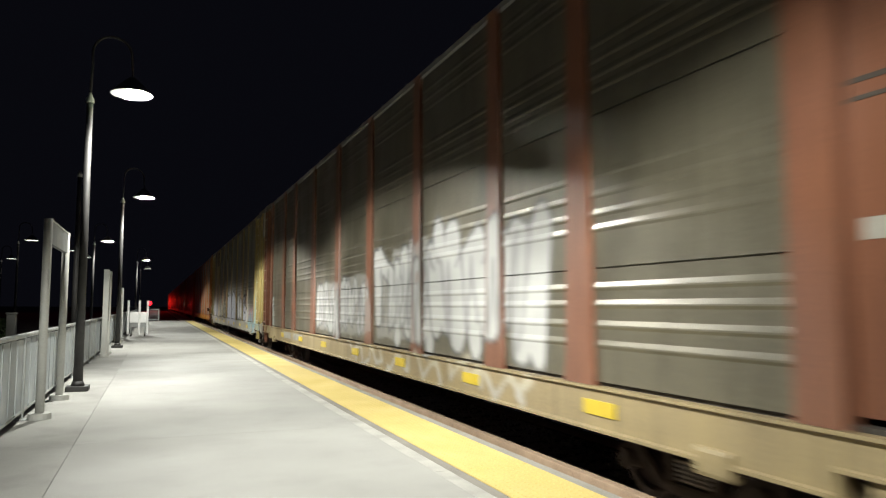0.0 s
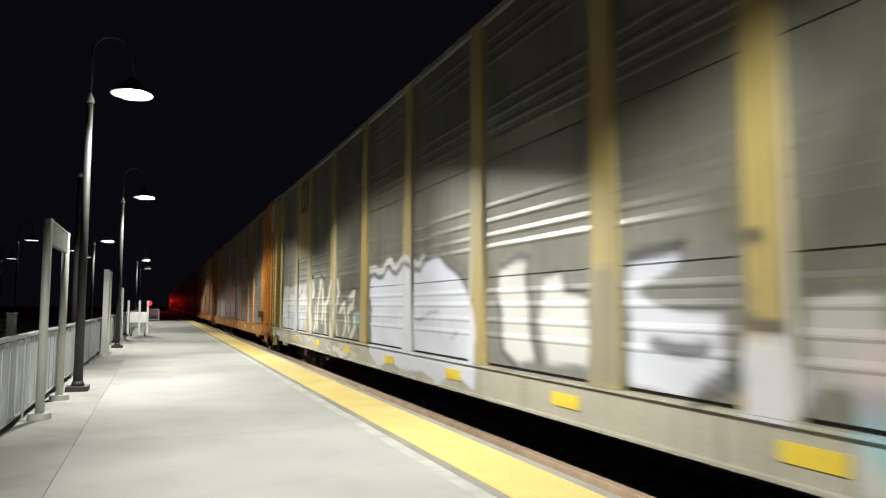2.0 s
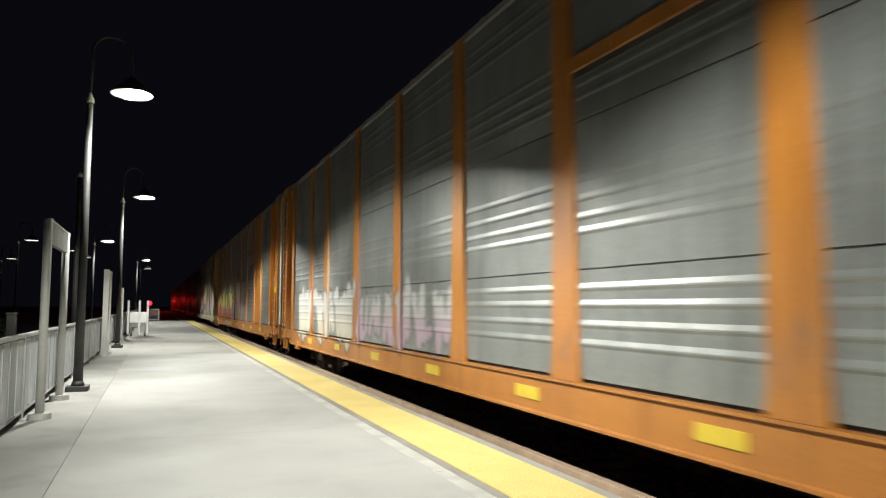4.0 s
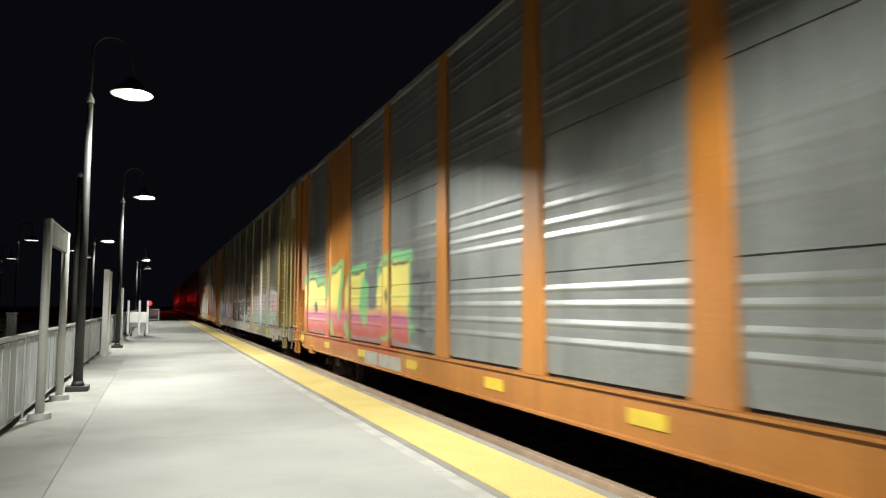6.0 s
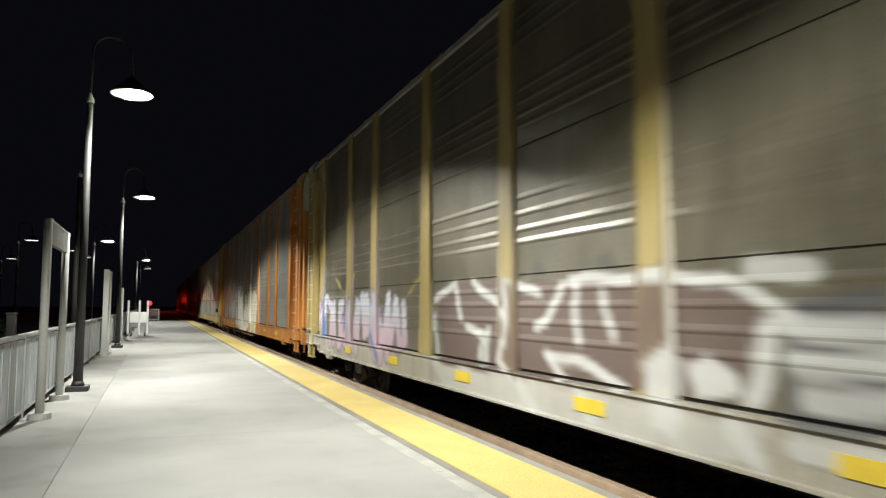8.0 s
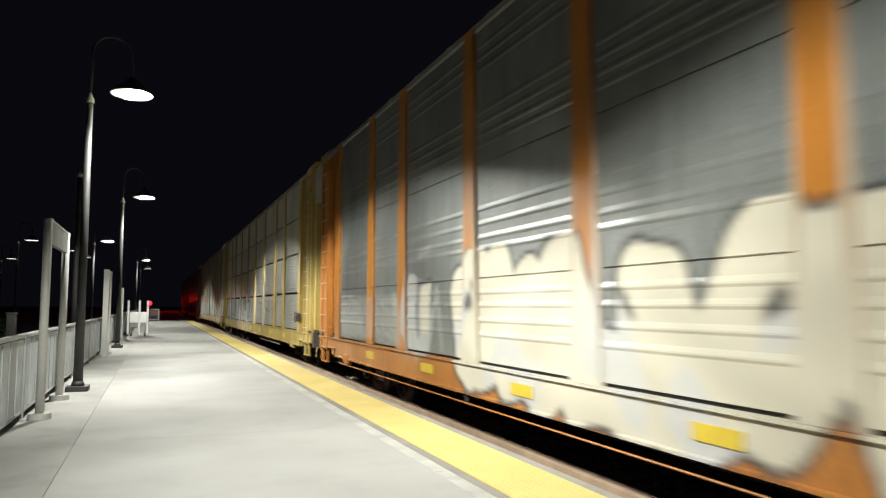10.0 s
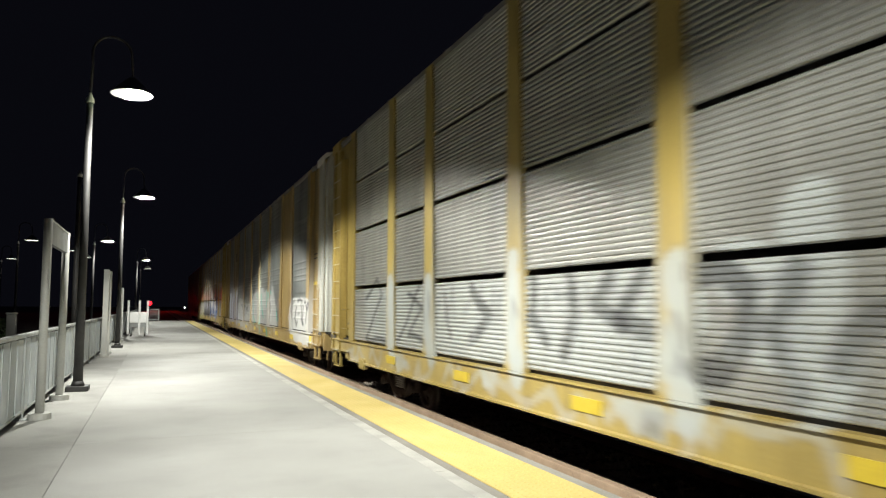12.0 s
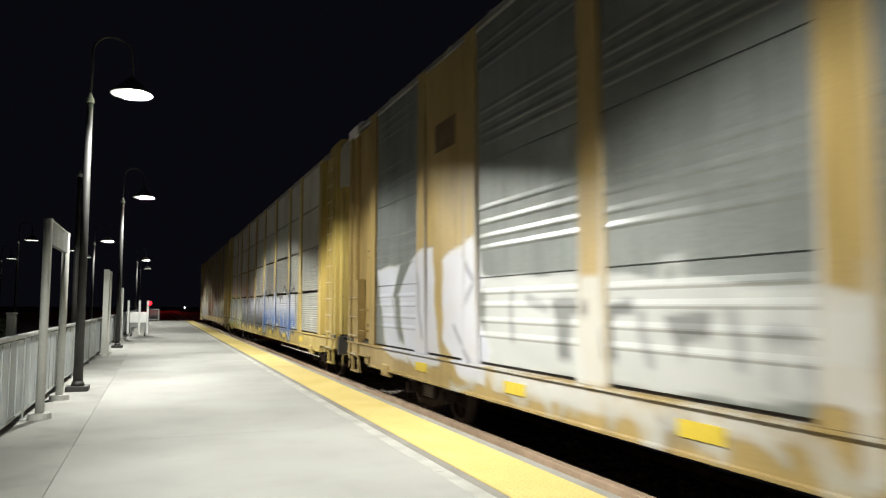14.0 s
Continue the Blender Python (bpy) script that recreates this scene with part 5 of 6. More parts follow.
    p.append(stroke(WHT, 0.2, ((16.75, 0.96), (16.7, 0.63)), 0.6))
    p.append(fill(WHT, ((13.71, 0.86), (13.47, 0.82), (13.49, 0.31), (13.66, 0.36)), 0.65))
    p.append(fill(WHT, ((18.88, 0.59), (16.46, 0.6), (14.14, 0.65), (14.15, 0.48), (16.01, 0.37), (18.71, 0.35)), 0.55))
    p.append(fill(GRY, ((15.53, 0.51), (15.06, 0.52), (15, 0.28), (15.47, 0.24)), 0.35))
    p.append(piece(8.2, 14.4, 0.75, 1.8, 9, [PALE, GRY], None, None, 78, cover=0.3, pen=0.06))
    p.append(piece(8.4, 20.0, 0.25, 0.62, 10, [WHT, PALE], None, None, 79, cover=0.5, pen=0.08))
    return p


# ---- rail cars: bi-level auto carriers ----
BAY_END = 11.65
CORNER_IN = 0.15        # how far the corner panels are set back
SIDE_POSTS = (-9.05, -7.1, -4.2, -1.38, 1.38, 4.2, 7.1, 9.05)
SIDE_EDGES = (-BAY_END, *SIDE_POSTS, BAY_END)
END_Y = 13.7
MID_S = 12.3             # the car's middle, on the scale by which the sprayed pieces are placed
Z_SILL, Z_SLOT, Z_PANEL, Z_EAVE = 0.73, 1.17, 1.208, 5.86


def ribbed_profile():
    """(proud, z) of a side sheet with groups of pressed ribs and two seams; z above the rail."""
    ribs = [1.57, 1.76, 1.96, 2.13, 2.71, 2.86, 3.05, 3.25, 4.12, 4.26, 4.42, 4.58, 5.18, 5.34, 5.5]
    seams = [2.31, 3.85]
    rows = [(0.0, Z_PANEL)]
    for kind, zc in sorted([("r", v) for v in ribs] + [("s", v) for v in seams], key=lambda q: q[1]):
        if kind == "r":
            d = 0.011 if zc < 3.5 else 0.007
            rows += [(0.0, zc - 0.045), (d, zc - 0.02), (d, zc - 0.004), (0.0, zc + 0.042)]
        else:
            rows += [(0.0, zc - 0.009), (-0.02, zc - 0.007), (-0.02, zc + 0.007), (0.0, zc + 0.009)]
    return fill_rows(rows + [(0.0, Z_EAVE - 0.06)])


def slat_tiers():
    """Close horizontal corrugation in four tiers, parted by open slots."""
    tiers = []
    for lo, hi in ((Z_PANEL, 2.30), (2.355, 3.53), (3.575, 4.64), (4.68, Z_EAVE - 0.06)):
        rows = []
        n = round((hi - lo) / 0.06)
        step = (hi - lo) / n
        for i in range(n):
            z = lo + i * step
            rows += [(0.0, z + 0.003), (0.018, z + 0.014), (0.020, z + step * 0.55), (0.002, z + step * 0.80)]
        tiers.append(rows)
    return tiers


def flat_profile(lo, hi, proud=0.0):
    return fill_rows([(proud, lo), (proud, hi)])


def fill_rows(rows):
    out = [rows[0]]
    for (o0, z0), (o1, z1) in zip(rows, rows[1:]):
        n = max(1, math.ceil((z1 - z0) / (0.055 if z0 < 3.4 else 0.4)))
        out += [(o0 + (o1 - o0) * i / n, z0 + (z1 - z0) * i / n) for i in range(1, n + 1)]
    return out


def sheet(name, profile, y0, y1, dy, sgn, face, thick, pieces=None, flare=None):
    """A solid sheet on the car's side (sgn -1: the platform side), its face following the profile from y0 to y1."""
    cols = max(2, math.ceil((y1 - y0) / dy) + 1)
    ys = np.linspace(y0, y1, cols)
    back = face - thick
    pr = np.array([*profile, (back - face, profile[-1][1]), (back - face, profile[0][1])])
    rows = len(pr)
    yy = np.repeat(ys[None], rows, 0)
    if flare:
        mid = (y0 + y1) / 2
        scale = np.array([flare(zv) for zv in pr[:, 1]])
        yy = mid + (yy - mid) * scale[:, None]
    xx = np.repeat((sgn * (face + pr[:, 0]))[:, None], cols, 1)
    zz = np.repeat(pr[:, 1][:, None], cols, 1)
    co = np.stack([xx, yy, zz], -1).reshape(-1, 3)
    idx = np.arange(rows * cols).reshape(rows, cols)
    nxt = np.roll(idx, -1, 0)
    quads = np.stack([idx[:, :-1], idx[:, 1:], nxt[:, 1:], nxt[:, :-1]], -1).reshape(-1, 4)
    if sgn > 0:
        quads = quads[:, ::-1]
    faces = quads.tolist() + [idx[::sgn, 0].tolist(), idx[::-sgn, -1].tolist()]
    me = bpy.data.meshes.new(name)
    me.from_pydata(co.tolist(), [], faces)
    if pieces is not None:
        at = me.attributes.new("paint", "FLOAT_COLOR", "POINT")
        rgba = spray(pieces, co[:, 1] + MID_S, co[:, 2] + RAIL_Z).astype(np.float32)
        at.data.foreach_set("color", rgba.reshape(-1))
    return me


PROFILE = {"ribbed": [ribbed_profile()], "slat": slat_tiers()}


def post_flare(z):
    return 1.0 + 0.75 * max(0.0, min(1.0, (2.05 - z) / 0.8)) ** 1.5


def ladder(parent, y, z0, z1, x, mat, step=0.40):
    plate = part("ladder", box(bmesh.new(), x + 0.03, x + 0.15, y - 0.33, y + 0.33, z0, z1 + 0.1, 0.008), mat, parent)
    for sy in (-0.31, 0.31):
        part("stringer", box(bmesh.new(), x - 0.015, x + 0.028, y + sy - 0.02, y + sy + 0.02, z0, z1 + 0.1, 0.004), mat, plate)
    me = RUNG[0]
    for i in range(int((z1 - z0) / step) + 1):
        part("rung", me, None, plate).location = (x - 0.03, y, z0 + 0.05 + i * step)


rung_mesh = bpy.data.meshes.new("rung")
_bm = tube(bmesh.new(), (0, -0.29, 0), (0, 0.29, 0), 0.0095, n=6)
_bm.to_mesh(rung_mesh)
_bm.free()
rung_mesh.materials.append(M_BRIGHT)
RUNG = [rung_mesh]


def shared(name, bm, mats):
    me = bpy.data.meshes.new(name)
    bm.to_mesh(me)
    bm.free()
    for m in mats:
        me.materials.append(m)
    return me


def wheelset_mesh():
    bm = bmesh.new()
    for sx in (-1, 1):
        m = Matrix.Translation((sx * 0.753, 0, 0)) @ Matrix.Rotation(radians(90) * sx, 4, "Y")
        prof = ((0.0, 0.05), (0.10, 0.05), (0.12, 0.02), (0.31, 0.0), (0.345, 0.05), (0.415, 0.06), (0.42, -0.03), (0.445, -0.045), (0.445, -0.07),
                (0.345, -0.07), (0.31, -0.03), (0.12, -0.02), (0.0, -0.02))
        start = len(bm.faces)
        lathe(bm, prof, 28, m)
        bm.faces.ensure_lookup_table()
        for i, f in enumerate(list(bm.faces)[start:]):
            f.material_index = 1 if i // 28 in (4, 5, 6, 7) else 0
        for j in range(4):
            a = j * math.pi / 2
            tube(bm, (sx * 0.80, 0.22 * math.cos(a), 0.22 * math.sin(a)), (sx * 0.775, 0.22 * math.cos(a), 0.22 * math.sin(a)), 0.045, n=8)
    tube(bm, (-0.98, 0, 0), (0.98, 0, 0), 0.075, n=12)
    return shared("wheelset", bm, (M_TRUCK, M_TREAD))


def sideframe_mesh():
    bm = bmesh.new()
    box(bm, -0.06, 0.06, -0.62, 0.62, 0.56, 0.70, 0.03)
    box(bm, -0.06, 0.06, -0.40, 0.40, 0.20, 0.32, 0.03)
    for sy in (-1, 1):
        box(bm, -0.07, 0.07, sy * 0.86 - 0.15, sy * 0.86 + 0.15, 0.34, 0.60, 0.03)
        box(bm, -0.05, 0.05, sy * 0.30 - 0.05, sy * 0.30 + 0.05, 0.30, 0.60, 0.015)
        tube(bm, (0, sy * 0.38, 0.26), (0, sy * 0.72, 0.52), 0.07, 0.07, 8)
        m = Matrix.Translation((-0.09, sy * 0.86, 0.42)) @ Matrix.Rotation(radians(90), 4, "Y")
        bmesh.ops.create_cone(bm, cap_ends=True, segments=14, radius1=0.10, radius2=0.10, depth=0.10, matrix=m)
    return shared("sideframe", bm, (M_TRUCK,))


def spring_mesh():
    bm = bmesh.new()
    pts = [(0.055 * math.cos(a), 0.055 * math.sin(a), 0.33 + 0.21 * a / (5 * math.tau)) for a in np.linspace(0, 5 * math.tau, 46)]
    bent_tube(bm, pts, 0.016, 5)
    return shared("spring", bm, (M_BRIGHT,))


WHEELSET, SIDEFRAME, SPRINGS = wheelset_mesh(), sideframe_mesh(), spring_mesh()
COUPLER = shared("coupler", box(box(box(bmesh.new(), -0.07, 0.07, 13.3, 14.0, 0.82, 0.98, 0.02), -0.16, 0.16, 13.98, 14.26, 0.74, 1.06, 0.05), 0.05, 0.2, 14.2, 14.38, 0.76, 1.04, 0.04), (M_DARK,))
HOSE = shared("air_hose", bent_tube(bmesh.new(), [(-0.35, 13.8, 0.85), (-0.36, 13.95, 0.7), (-0.3, 14.1, 0.52), (-0.12, 14.26, 0.46)], 0.025), (M_DARK,))


def bar_face(spec, y, z):
    """How far out the surface lies on which a lettering bar is painted."""
    if z < Z_SLOT:
        return HALF - 0.01
    if BAY_END < abs(y) < 12.03:
        return HALF
    if abs(y) > BAY_END:
        return HALF - CORNER_IN
    if spec.get("half_bay") and 7.1 < y < 9.05:
        return HALF - 0.012
    return HALF - 0.033


def rail_car(spec):
    body, siding = spec["body"], spec["siding"]
    sill_mat = spec.get("sill", body)
    pieces = spec["pieces"]
    c = thing("auto_rack_car", spec["label"], "freight car", "freight train")
    kind = spec["kind"]
    colour_bays = spec.get("colour_bays", ())
    # side sheets, platform side with paint, far side plain
    for i, (a, b) in enumerate(zip(SIDE_EDGES, SIDE_EDGES[1:])):
        filled = i in colour_bays
        tiers = [flat_profile(Z_PANEL, Z_EAVE - 0.06, 0.012)] if filled else PROFILE[kind]
        for prof in tiers:
            part("side_panel", sheet("side_panel", prof, a + 0.005, b - 0.005, 0.06, -1, HALF - 0.045, 0.03, pieces), body if filled else siding, c)
            part("side_panel", sheet("side_panel", prof, a + 0.005, b - 0.005, 4, 1, HALF - 0.045, 0.03), spec["body_plain"] if filled else spec["siding_plain"], c)
        if i in spec.get("header_bays", ()):
            part("header_beam", box(bmesh.new(), -HALF + 0.012, -HALF + 0.055, a + 0.16, b - 0.16, 4.40, 4.56, 0.01), spec["body_plain"], c)
            # dark bar on the panel, drawn as the shade inside a slot
            part("header_slot_shade", box(bmesh.new(), -HALF + 0.04, -HALF + 0.055, a + 0.2, b - 0.2, 4.33, 4.395), M_DARK, c)
        if i == spec.get("half_bay"):
            part("upper_plate", sheet("upper_plate", flat_profile(3.35, Z_EAVE - 0.06), a + 0.12, b - 0.12, 0.06, -1, HALF - 0.012, 0.046, pieces), body, c)
    for y in SIDE_POSTS:
        w = 0.15
        part("side_post", sheet("side_post", flat_profile(Z_SLOT, Z_EAVE - 0.05), y - w, y + w, 0.06, -1, HALF, 0.058, pieces, post_flare), body, c)
        part("side_post", sheet("side_post", [(0, Z_SLOT), (0, 2.05), (0, Z_EAVE - 0.05)], y - w, y + w, 1, 1, HALF, 0.058, None, post_flare), spec["body_plain"], c)
    # corners: plates, channel posts, ladders
    for e in (-1, 1):
        a, b = sorted((e * BAY_END, e * END_Y))
        part("corner_panel", sheet("corner_panel", flat_profile(Z_SLOT + 0.08, Z_EAVE - 0.06), a + 0.004, b - 0.004, 0.06, -1, HALF - CORNER_IN, 0.04, pieces), body, c)
        part("corner_panel", sheet("corner_panel", [(0, Z_SLOT + 0.08), (0, Z_EAVE - 0.06)], a + 0.004, b - 0.004, 3, 1, HALF - CORNER_IN, 0.04), spec["body_plain"], c)
        for yc, w in ((e * 11.84, 0.19), (e * 13.6, 0.085)):
            part("corner_post", sheet("corner_post", flat_profile(Z_SLOT, Z_EAVE - 0.05), yc - w, yc + w, 0.06, -1, HALF, 0.14, pieces), body, c)
            part("corner_post", sheet("corner_post", [(0, Z_SLOT), (0, Z_EAVE - 0.05)], yc - w, yc + w, 1, 1, HALF, 0.14), spec["body_plain"], c)
        ladder(c, e * 13.12, 0.86, spec.get("ladder_top", 5.3), -HALF - 0.01, spec["body_plain"])
        # stirrup step under the sill
        bm = bmesh.new()
        for yy in (-0.24, 0.24):
            box(bm, -0.03, 0.03, yy - 0.035, yy + 0.035, 0.0, 0.30, 0.006)
        box(bm, -0.05, 0.05, -0.28, 0.28, -0.03, 0.0, 0.006)
        st = part("stirrup_step", bm, spec["body_plain"], c)
        st.location = (-HALF + 0.04, e * 13.12, 0.56)
        if e < 0 and spec.get("white_end"):
            part("end_plate", box(bmesh.new(), -HALF - 0.006, -HALF + 0.06, -13.72, -13.27, 1.26, 5.74, 0.01), M_HOOD, c, "chalky white end plate")
        # end doors, frame and cap
        for side in (-1, 1):
            x0, x1 = sorted((side * 0.008, side * 1.44))
            d = part("end_door", box(bmesh.new(), x0, x1, e * 13.94, e * 13.99, 1.26, 4.78, 0.012), spec.get("door", spec["body_plain"]), c)
            for xr in (0.25, 0.65, 1.05):
                part("door_rib", box(bmesh.new(), side * xr - 0.035, side * xr + 0.035, e * 13.992, e * 14.02, 1.4, 4.7, 0.01), spec.get("door", spec["body_plain"]), d)
            for zr in (1.75, 2.5, 3.6):
                part("hinge", box(bmesh.new(), side * 1.18, side * 1.34, e * 13.992, e * 14.03, zr, zr + 0.09, 0.008), spec["body_plain"], d)
            part("door_return", box(bmesh.new(), side * 1.45, side * 1.50, e * 13.71, e * 13.99, 1.26, 4.78, 0.02), spec.get("door", spec["body_plain"]), c)
            part("hinge_post", box(bmesh.new(), side * 1.415, side * 1.52, e * 13.3, e * 13.68, Z_SLOT + 0.09, 5.70, 0.03), spec["body_plain"], c)
        bm = bmesh.new()
        arch = [(-1.51, 4.79), (-1.51, 5.62), (-1.47, 5.80), (-1.37, 5.94), (-1.2, 6.03), (0, 6.09), (1.2, 6.03), (1.37, 5.94), (1.47, 5.80), (1.51, 5.62), (1.51, 4.79)]
        f0 = [bm.verts.new((x, e * 13.73, z)) for x, z in arch]
        f1 = [bm.verts.new((x, e * 14.02, z)) for x, z in arch]
        bm.faces.new(f0)
        bm.faces.new(f1)
        for j in range(len(arch)):
            q = (j + 1) % len(arch)
            bm.faces.new((f0[j], f0[q], f1[q], f1[j]))
        bmesh.ops.recalc_face_normals(bm, faces=bm.faces)
        part("door_hood", bm, spec.get("hood", M_HOOD), c)
        part("end_sill", box(bmesh.new(), -1.52, 1.52, e * 13.702, e * 13.86, 0.78, 1.2, 0.02), spec.get("end", spec["sill_plain"]), c)
        # dark box proud of the sill, painting the shaded gap under the corner panel
        part("deck_gap_shade", box(bmesh.new(), -HALF - 0.012, -HALF + 0.03, e * 13.27, e * 13.69, 1.165, 1.245, 0.01), M_DARK, c)
        part("crossover_step", box(bmesh.new(), -1.3, -0.55, e * 13.87, e * 14.1, 0.93, 0.965, 0.006), M_DARK, c)
        for xx in (-1.25, -0.6):
            part("step_hanger", box(bmesh.new(), xx - 0.02, xx + 0.02, e * 13.865, e * 13.9, 0.96, 1.2), M_DARK, c)
        part("uncoupling_bracket", box(bmesh.new(), -0.5, -0.38, e * 13.865, e * 14.0, 0.52, 1.0, 0.02), spec["sill_plain"], c)
        part("end_platform", box(bmesh.new(), -1.45, 1.45, e * 13.3, e * 14.05, 1.203, 1.24, 0.006), M_DARK, c)
        o = part("coupler", COUPLER, None, c)
        h = part("air_hose", HOSE, None, c)
        if e < 0:
            o.rotation_euler.z = h.rotation_euler.z = math.pi
        bm = bent_tube(bmesh.new(), [(-1.46, e * 13.98, 0.55), (-1.44, e * 13.98, 0.78), (-1.3, e * 13.98, 0.80), (-0.2, e * 13.98, 0.82)], 0.018, 6)
        tube(bm, (-1.25, e * 13.86, 0.8), (-1.25, e * 14.0, 0.8), 0.016, n=6)
        part("cut_lever", bm, spec["sill_plain"], c)
        bm = bmesh.new()
        pts = [(-1.60, 5.66), (-1.60, 5.86), (-1.50, 5.98), (-1.1, 6.06), (0, 6.11), (1.1, 6.06), (1.50, 5.98), (1.60, 5.86), (1.60, 5.66)]
        rings = [[bm.verts.new((x, yy, z)) for x, z in pts] for yy in (e * 13.05, e * 13.72)]
        low = [[bm.verts.new((x * 0.965, yy, min(z, 5.66 + (z - 5.66) * 0.72))) for x, z in pts] for yy in (e * 13.05, e * 13.72)]
        for j in range(len(pts) - 1):
            for q in ((rings[0][j], rings[0][j + 1], rings[1][j + 1], rings[1][j]), (low[0][j], low[1][j], low[1][j + 1], low[0][j + 1]),
                      (rings[1][j], rings[1][j + 1], low[1][j + 1], low[1][j]), (rings[0][j + 1], rings[0][j], low[0][j], low[0][j + 1])):
                bm.faces.new(q)
        bmesh.ops.recalc_face_normals(bm, faces=bm.faces)
        part("end_cap", bm, spec.get("cap", M_ROOF), c)
        # trucks
        ty = e * 10.05
        for side in (-1, 1):
            o = part("sideframe", SIDEFRAME, None, c)
            o.location = (side * 1.0, ty, 0)
            o.rotation_euler.z = 0 if side < 0 else math.pi
            for sy in (-0.15, 0.0, 0.15):
                part("spring", SPRINGS, None, c).location = (side * 1.0, ty + sy, 0)
        part("bolster", box(bmesh.new(), -0.95, 0.95, ty - 0.16, ty + 0.16, 0.46, 0.68, 0.02), M_TRUCK, c)
        for ax in (-0.86, 0.86):
            o = part("wheelset", WHEELSET, None, c)
            WHEELS.append((o, ty + ax))
    # sills with a rolled lip, and painted marks
    sp = fill_rows([(-0.05, Z_SILL - 0.0), (0.03, Z_SILL + 0.005), (0.03, Z_SILL + 0.035), (0.0, Z_SILL + 0.045), (0.0, Z_SLOT - 0.04), (0.035, Z_SLOT - 0.03), (0.035, Z_SLOT - 0.003)])
    part("side_sill", sheet("side_sill", sp, -11.95, 11.95, 0.07, -1, HALF - 0.01, 0.12, pieces), sill_mat, c)
    part("side_sill", sheet("side_sill", sp, -11.95, 11.95, 30, 1, HALF - 0.01, 0.12), spec["sill_plain"], c)
    ends = fill_rows([(-0.04, Z_SILL + 0.17), (0.02, Z_SILL + 0.175), (0.02, Z_SILL + 0.20), (0.0, Z_SILL + 0.21), (0.0, Z_SLOT - 0.04), (0.035, Z_SLOT - 0.03), (0.035, Z_SLOT - 0.003)])
    for y0, y1 in ((-END_Y, -11.955), (11.955, END_Y)):
        part("end_side_sill", sheet("end_side_sill", ends, y0, y1, 0.07, -1, HALF - 0.01, 0.12, pieces), sill_mat, c)
        part("end_side_sill", sheet("end_side_sill", ends, y0, y1, 3, 1, HALF - 0.01, 0.12), spec["sill_plain"], c)
    for y in (-12.3, 12.3):
        bm = box(bmesh.new(), -HALF + 0.03, -HALF + 0.11, y - 0.14, y + 0.14, Z_SILL + 0.02, Z_SILL + 0.168, 0.02)
        part("sill_bracket", bm, spec["sill_plain"], c)
    part("floor_deck", box(bmesh.new(), -HALF + 0.08, HALF - 0.08, -13.3, 13.3, Z_SLOT - 0.06, Z_SLOT + 0.03), M_DARK, c)
    part("centre_sill", box(bmesh.new(), -0.32, 0.32, -13.3, 13.3, 0.70, 1.14, 0.02), M_DARK, c)
    for y in (-6.2, -2.2, 2.2, 6.2):
        part("cross_bearer", box(bmesh.new(), -1.4, 1.4, y - 0.1, y + 0.1, 0.8, 1.14, 0.01), M_DARK, c)
    part("brake_reservoir", tube(bmesh.new(), (-0.75, 2.9, 0.72), (-0.75, 4.3, 0.72), 0.2, n=14), M_DARK, c)
    for sy in (3.1, 4.1):
        part("hanger", box(bmesh.new(), -0.78, -0.72, sy - 0.03, sy + 0.03, 0.7, 1.15), M_DARK, c)
    for y0, y1 in spec.get("pipes", ()):
        part("train_pipe", tube(bmesh.new(), (-1.575, y0, 0.615), (-1.575, y1, 0.615), 0.012, n=8), spec.get("pipe", M_BRIGHT), c)
        for yy in (y0 + 0.1, (y0 + y1) / 2, y1 - 0.1):
            part("pipe_clip", box(bmesh.new(), -1.57, -1.54, yy - 0.02, yy + 0.02, 0.6, 0.74), M_DARK, c)
    for y in spec.get("brackets", (-10.9, 10.9)):
        part("jacking_pad", box(bmesh.new(), -HALF - 0.03, -HALF + 0.1, y - 0.2, y + 0.2, 0.63, 0.86, 0.04), spec["sill_plain"], c)
    # roof
    bm = bmesh.new()
    pts = [(-1.555, 5.76), (-1.56, 5.84), (-1.48, 5.88), (-1.0, 5.95), (0, 6.0), (1.0, 5.95), (1.48, 5.88), (1.56, 5.84), (1.555, 5.76)]
    cut = np.linspace(-13.68, 13.68, 20)
    rings = [[bm.verts.new((x, y, z)) for x, z in pts] for y in cut]
    under = [[bm.verts.new((x * 0.985, y, z - 0.035)) for x, z in pts] for y in cut]
    for grid, flip in ((rings, False), (under, True)):
        for r0, r1 in zip(grid, grid[1:]):
            for j in range(len(pts) - 1):
                q = (r0[j], r0[j + 1], r1[j + 1], r1[j])
                bm.faces.new(q[::-1] if flip else q)
    for e in (0, -1):
        for j in range(len(pts) - 1):
            bm.faces.new((rings[e][j], rings[e][j + 1], under[e][j + 1], under[e][j]))
    for j in (0, len(pts) - 1):
        for k in range(len(cut) - 1):
            bm.faces.new((rings[k][j], rings[k + 1][j], under[k + 1][j], under[k][j]))
    bmesh.ops.recalc_face_normals(bm, faces=bm.faces)
    roof = part("roof", bm, M_ROOF, c)
    for y in np.linspace(-12.2, 12.2, 18):
        bm = bmesh.new()
        bent_tube(bm, [(x, y, z + 0.012) for x, z in pts[1:-1]], 0.02, 5)
        part("roof_seam", bm, M_ROOF, roof)
    # marks: reflective bars on the sill and painted plates of unreadable lettering
    for s in spec.get("marks", (2.9, 5.9, 8.9, 11.9, 15.0, 18.1, 21.3)):
        y = s - MID_S
        part("reflective_mark", box(bmesh.new(), -HALF - 0.004, -HALF + 0.012, y - 0.26, y + 0.26, Z_SILL + 0.16, Z_SILL + 0.30), M_MARK, c, "yellow reflective mark")
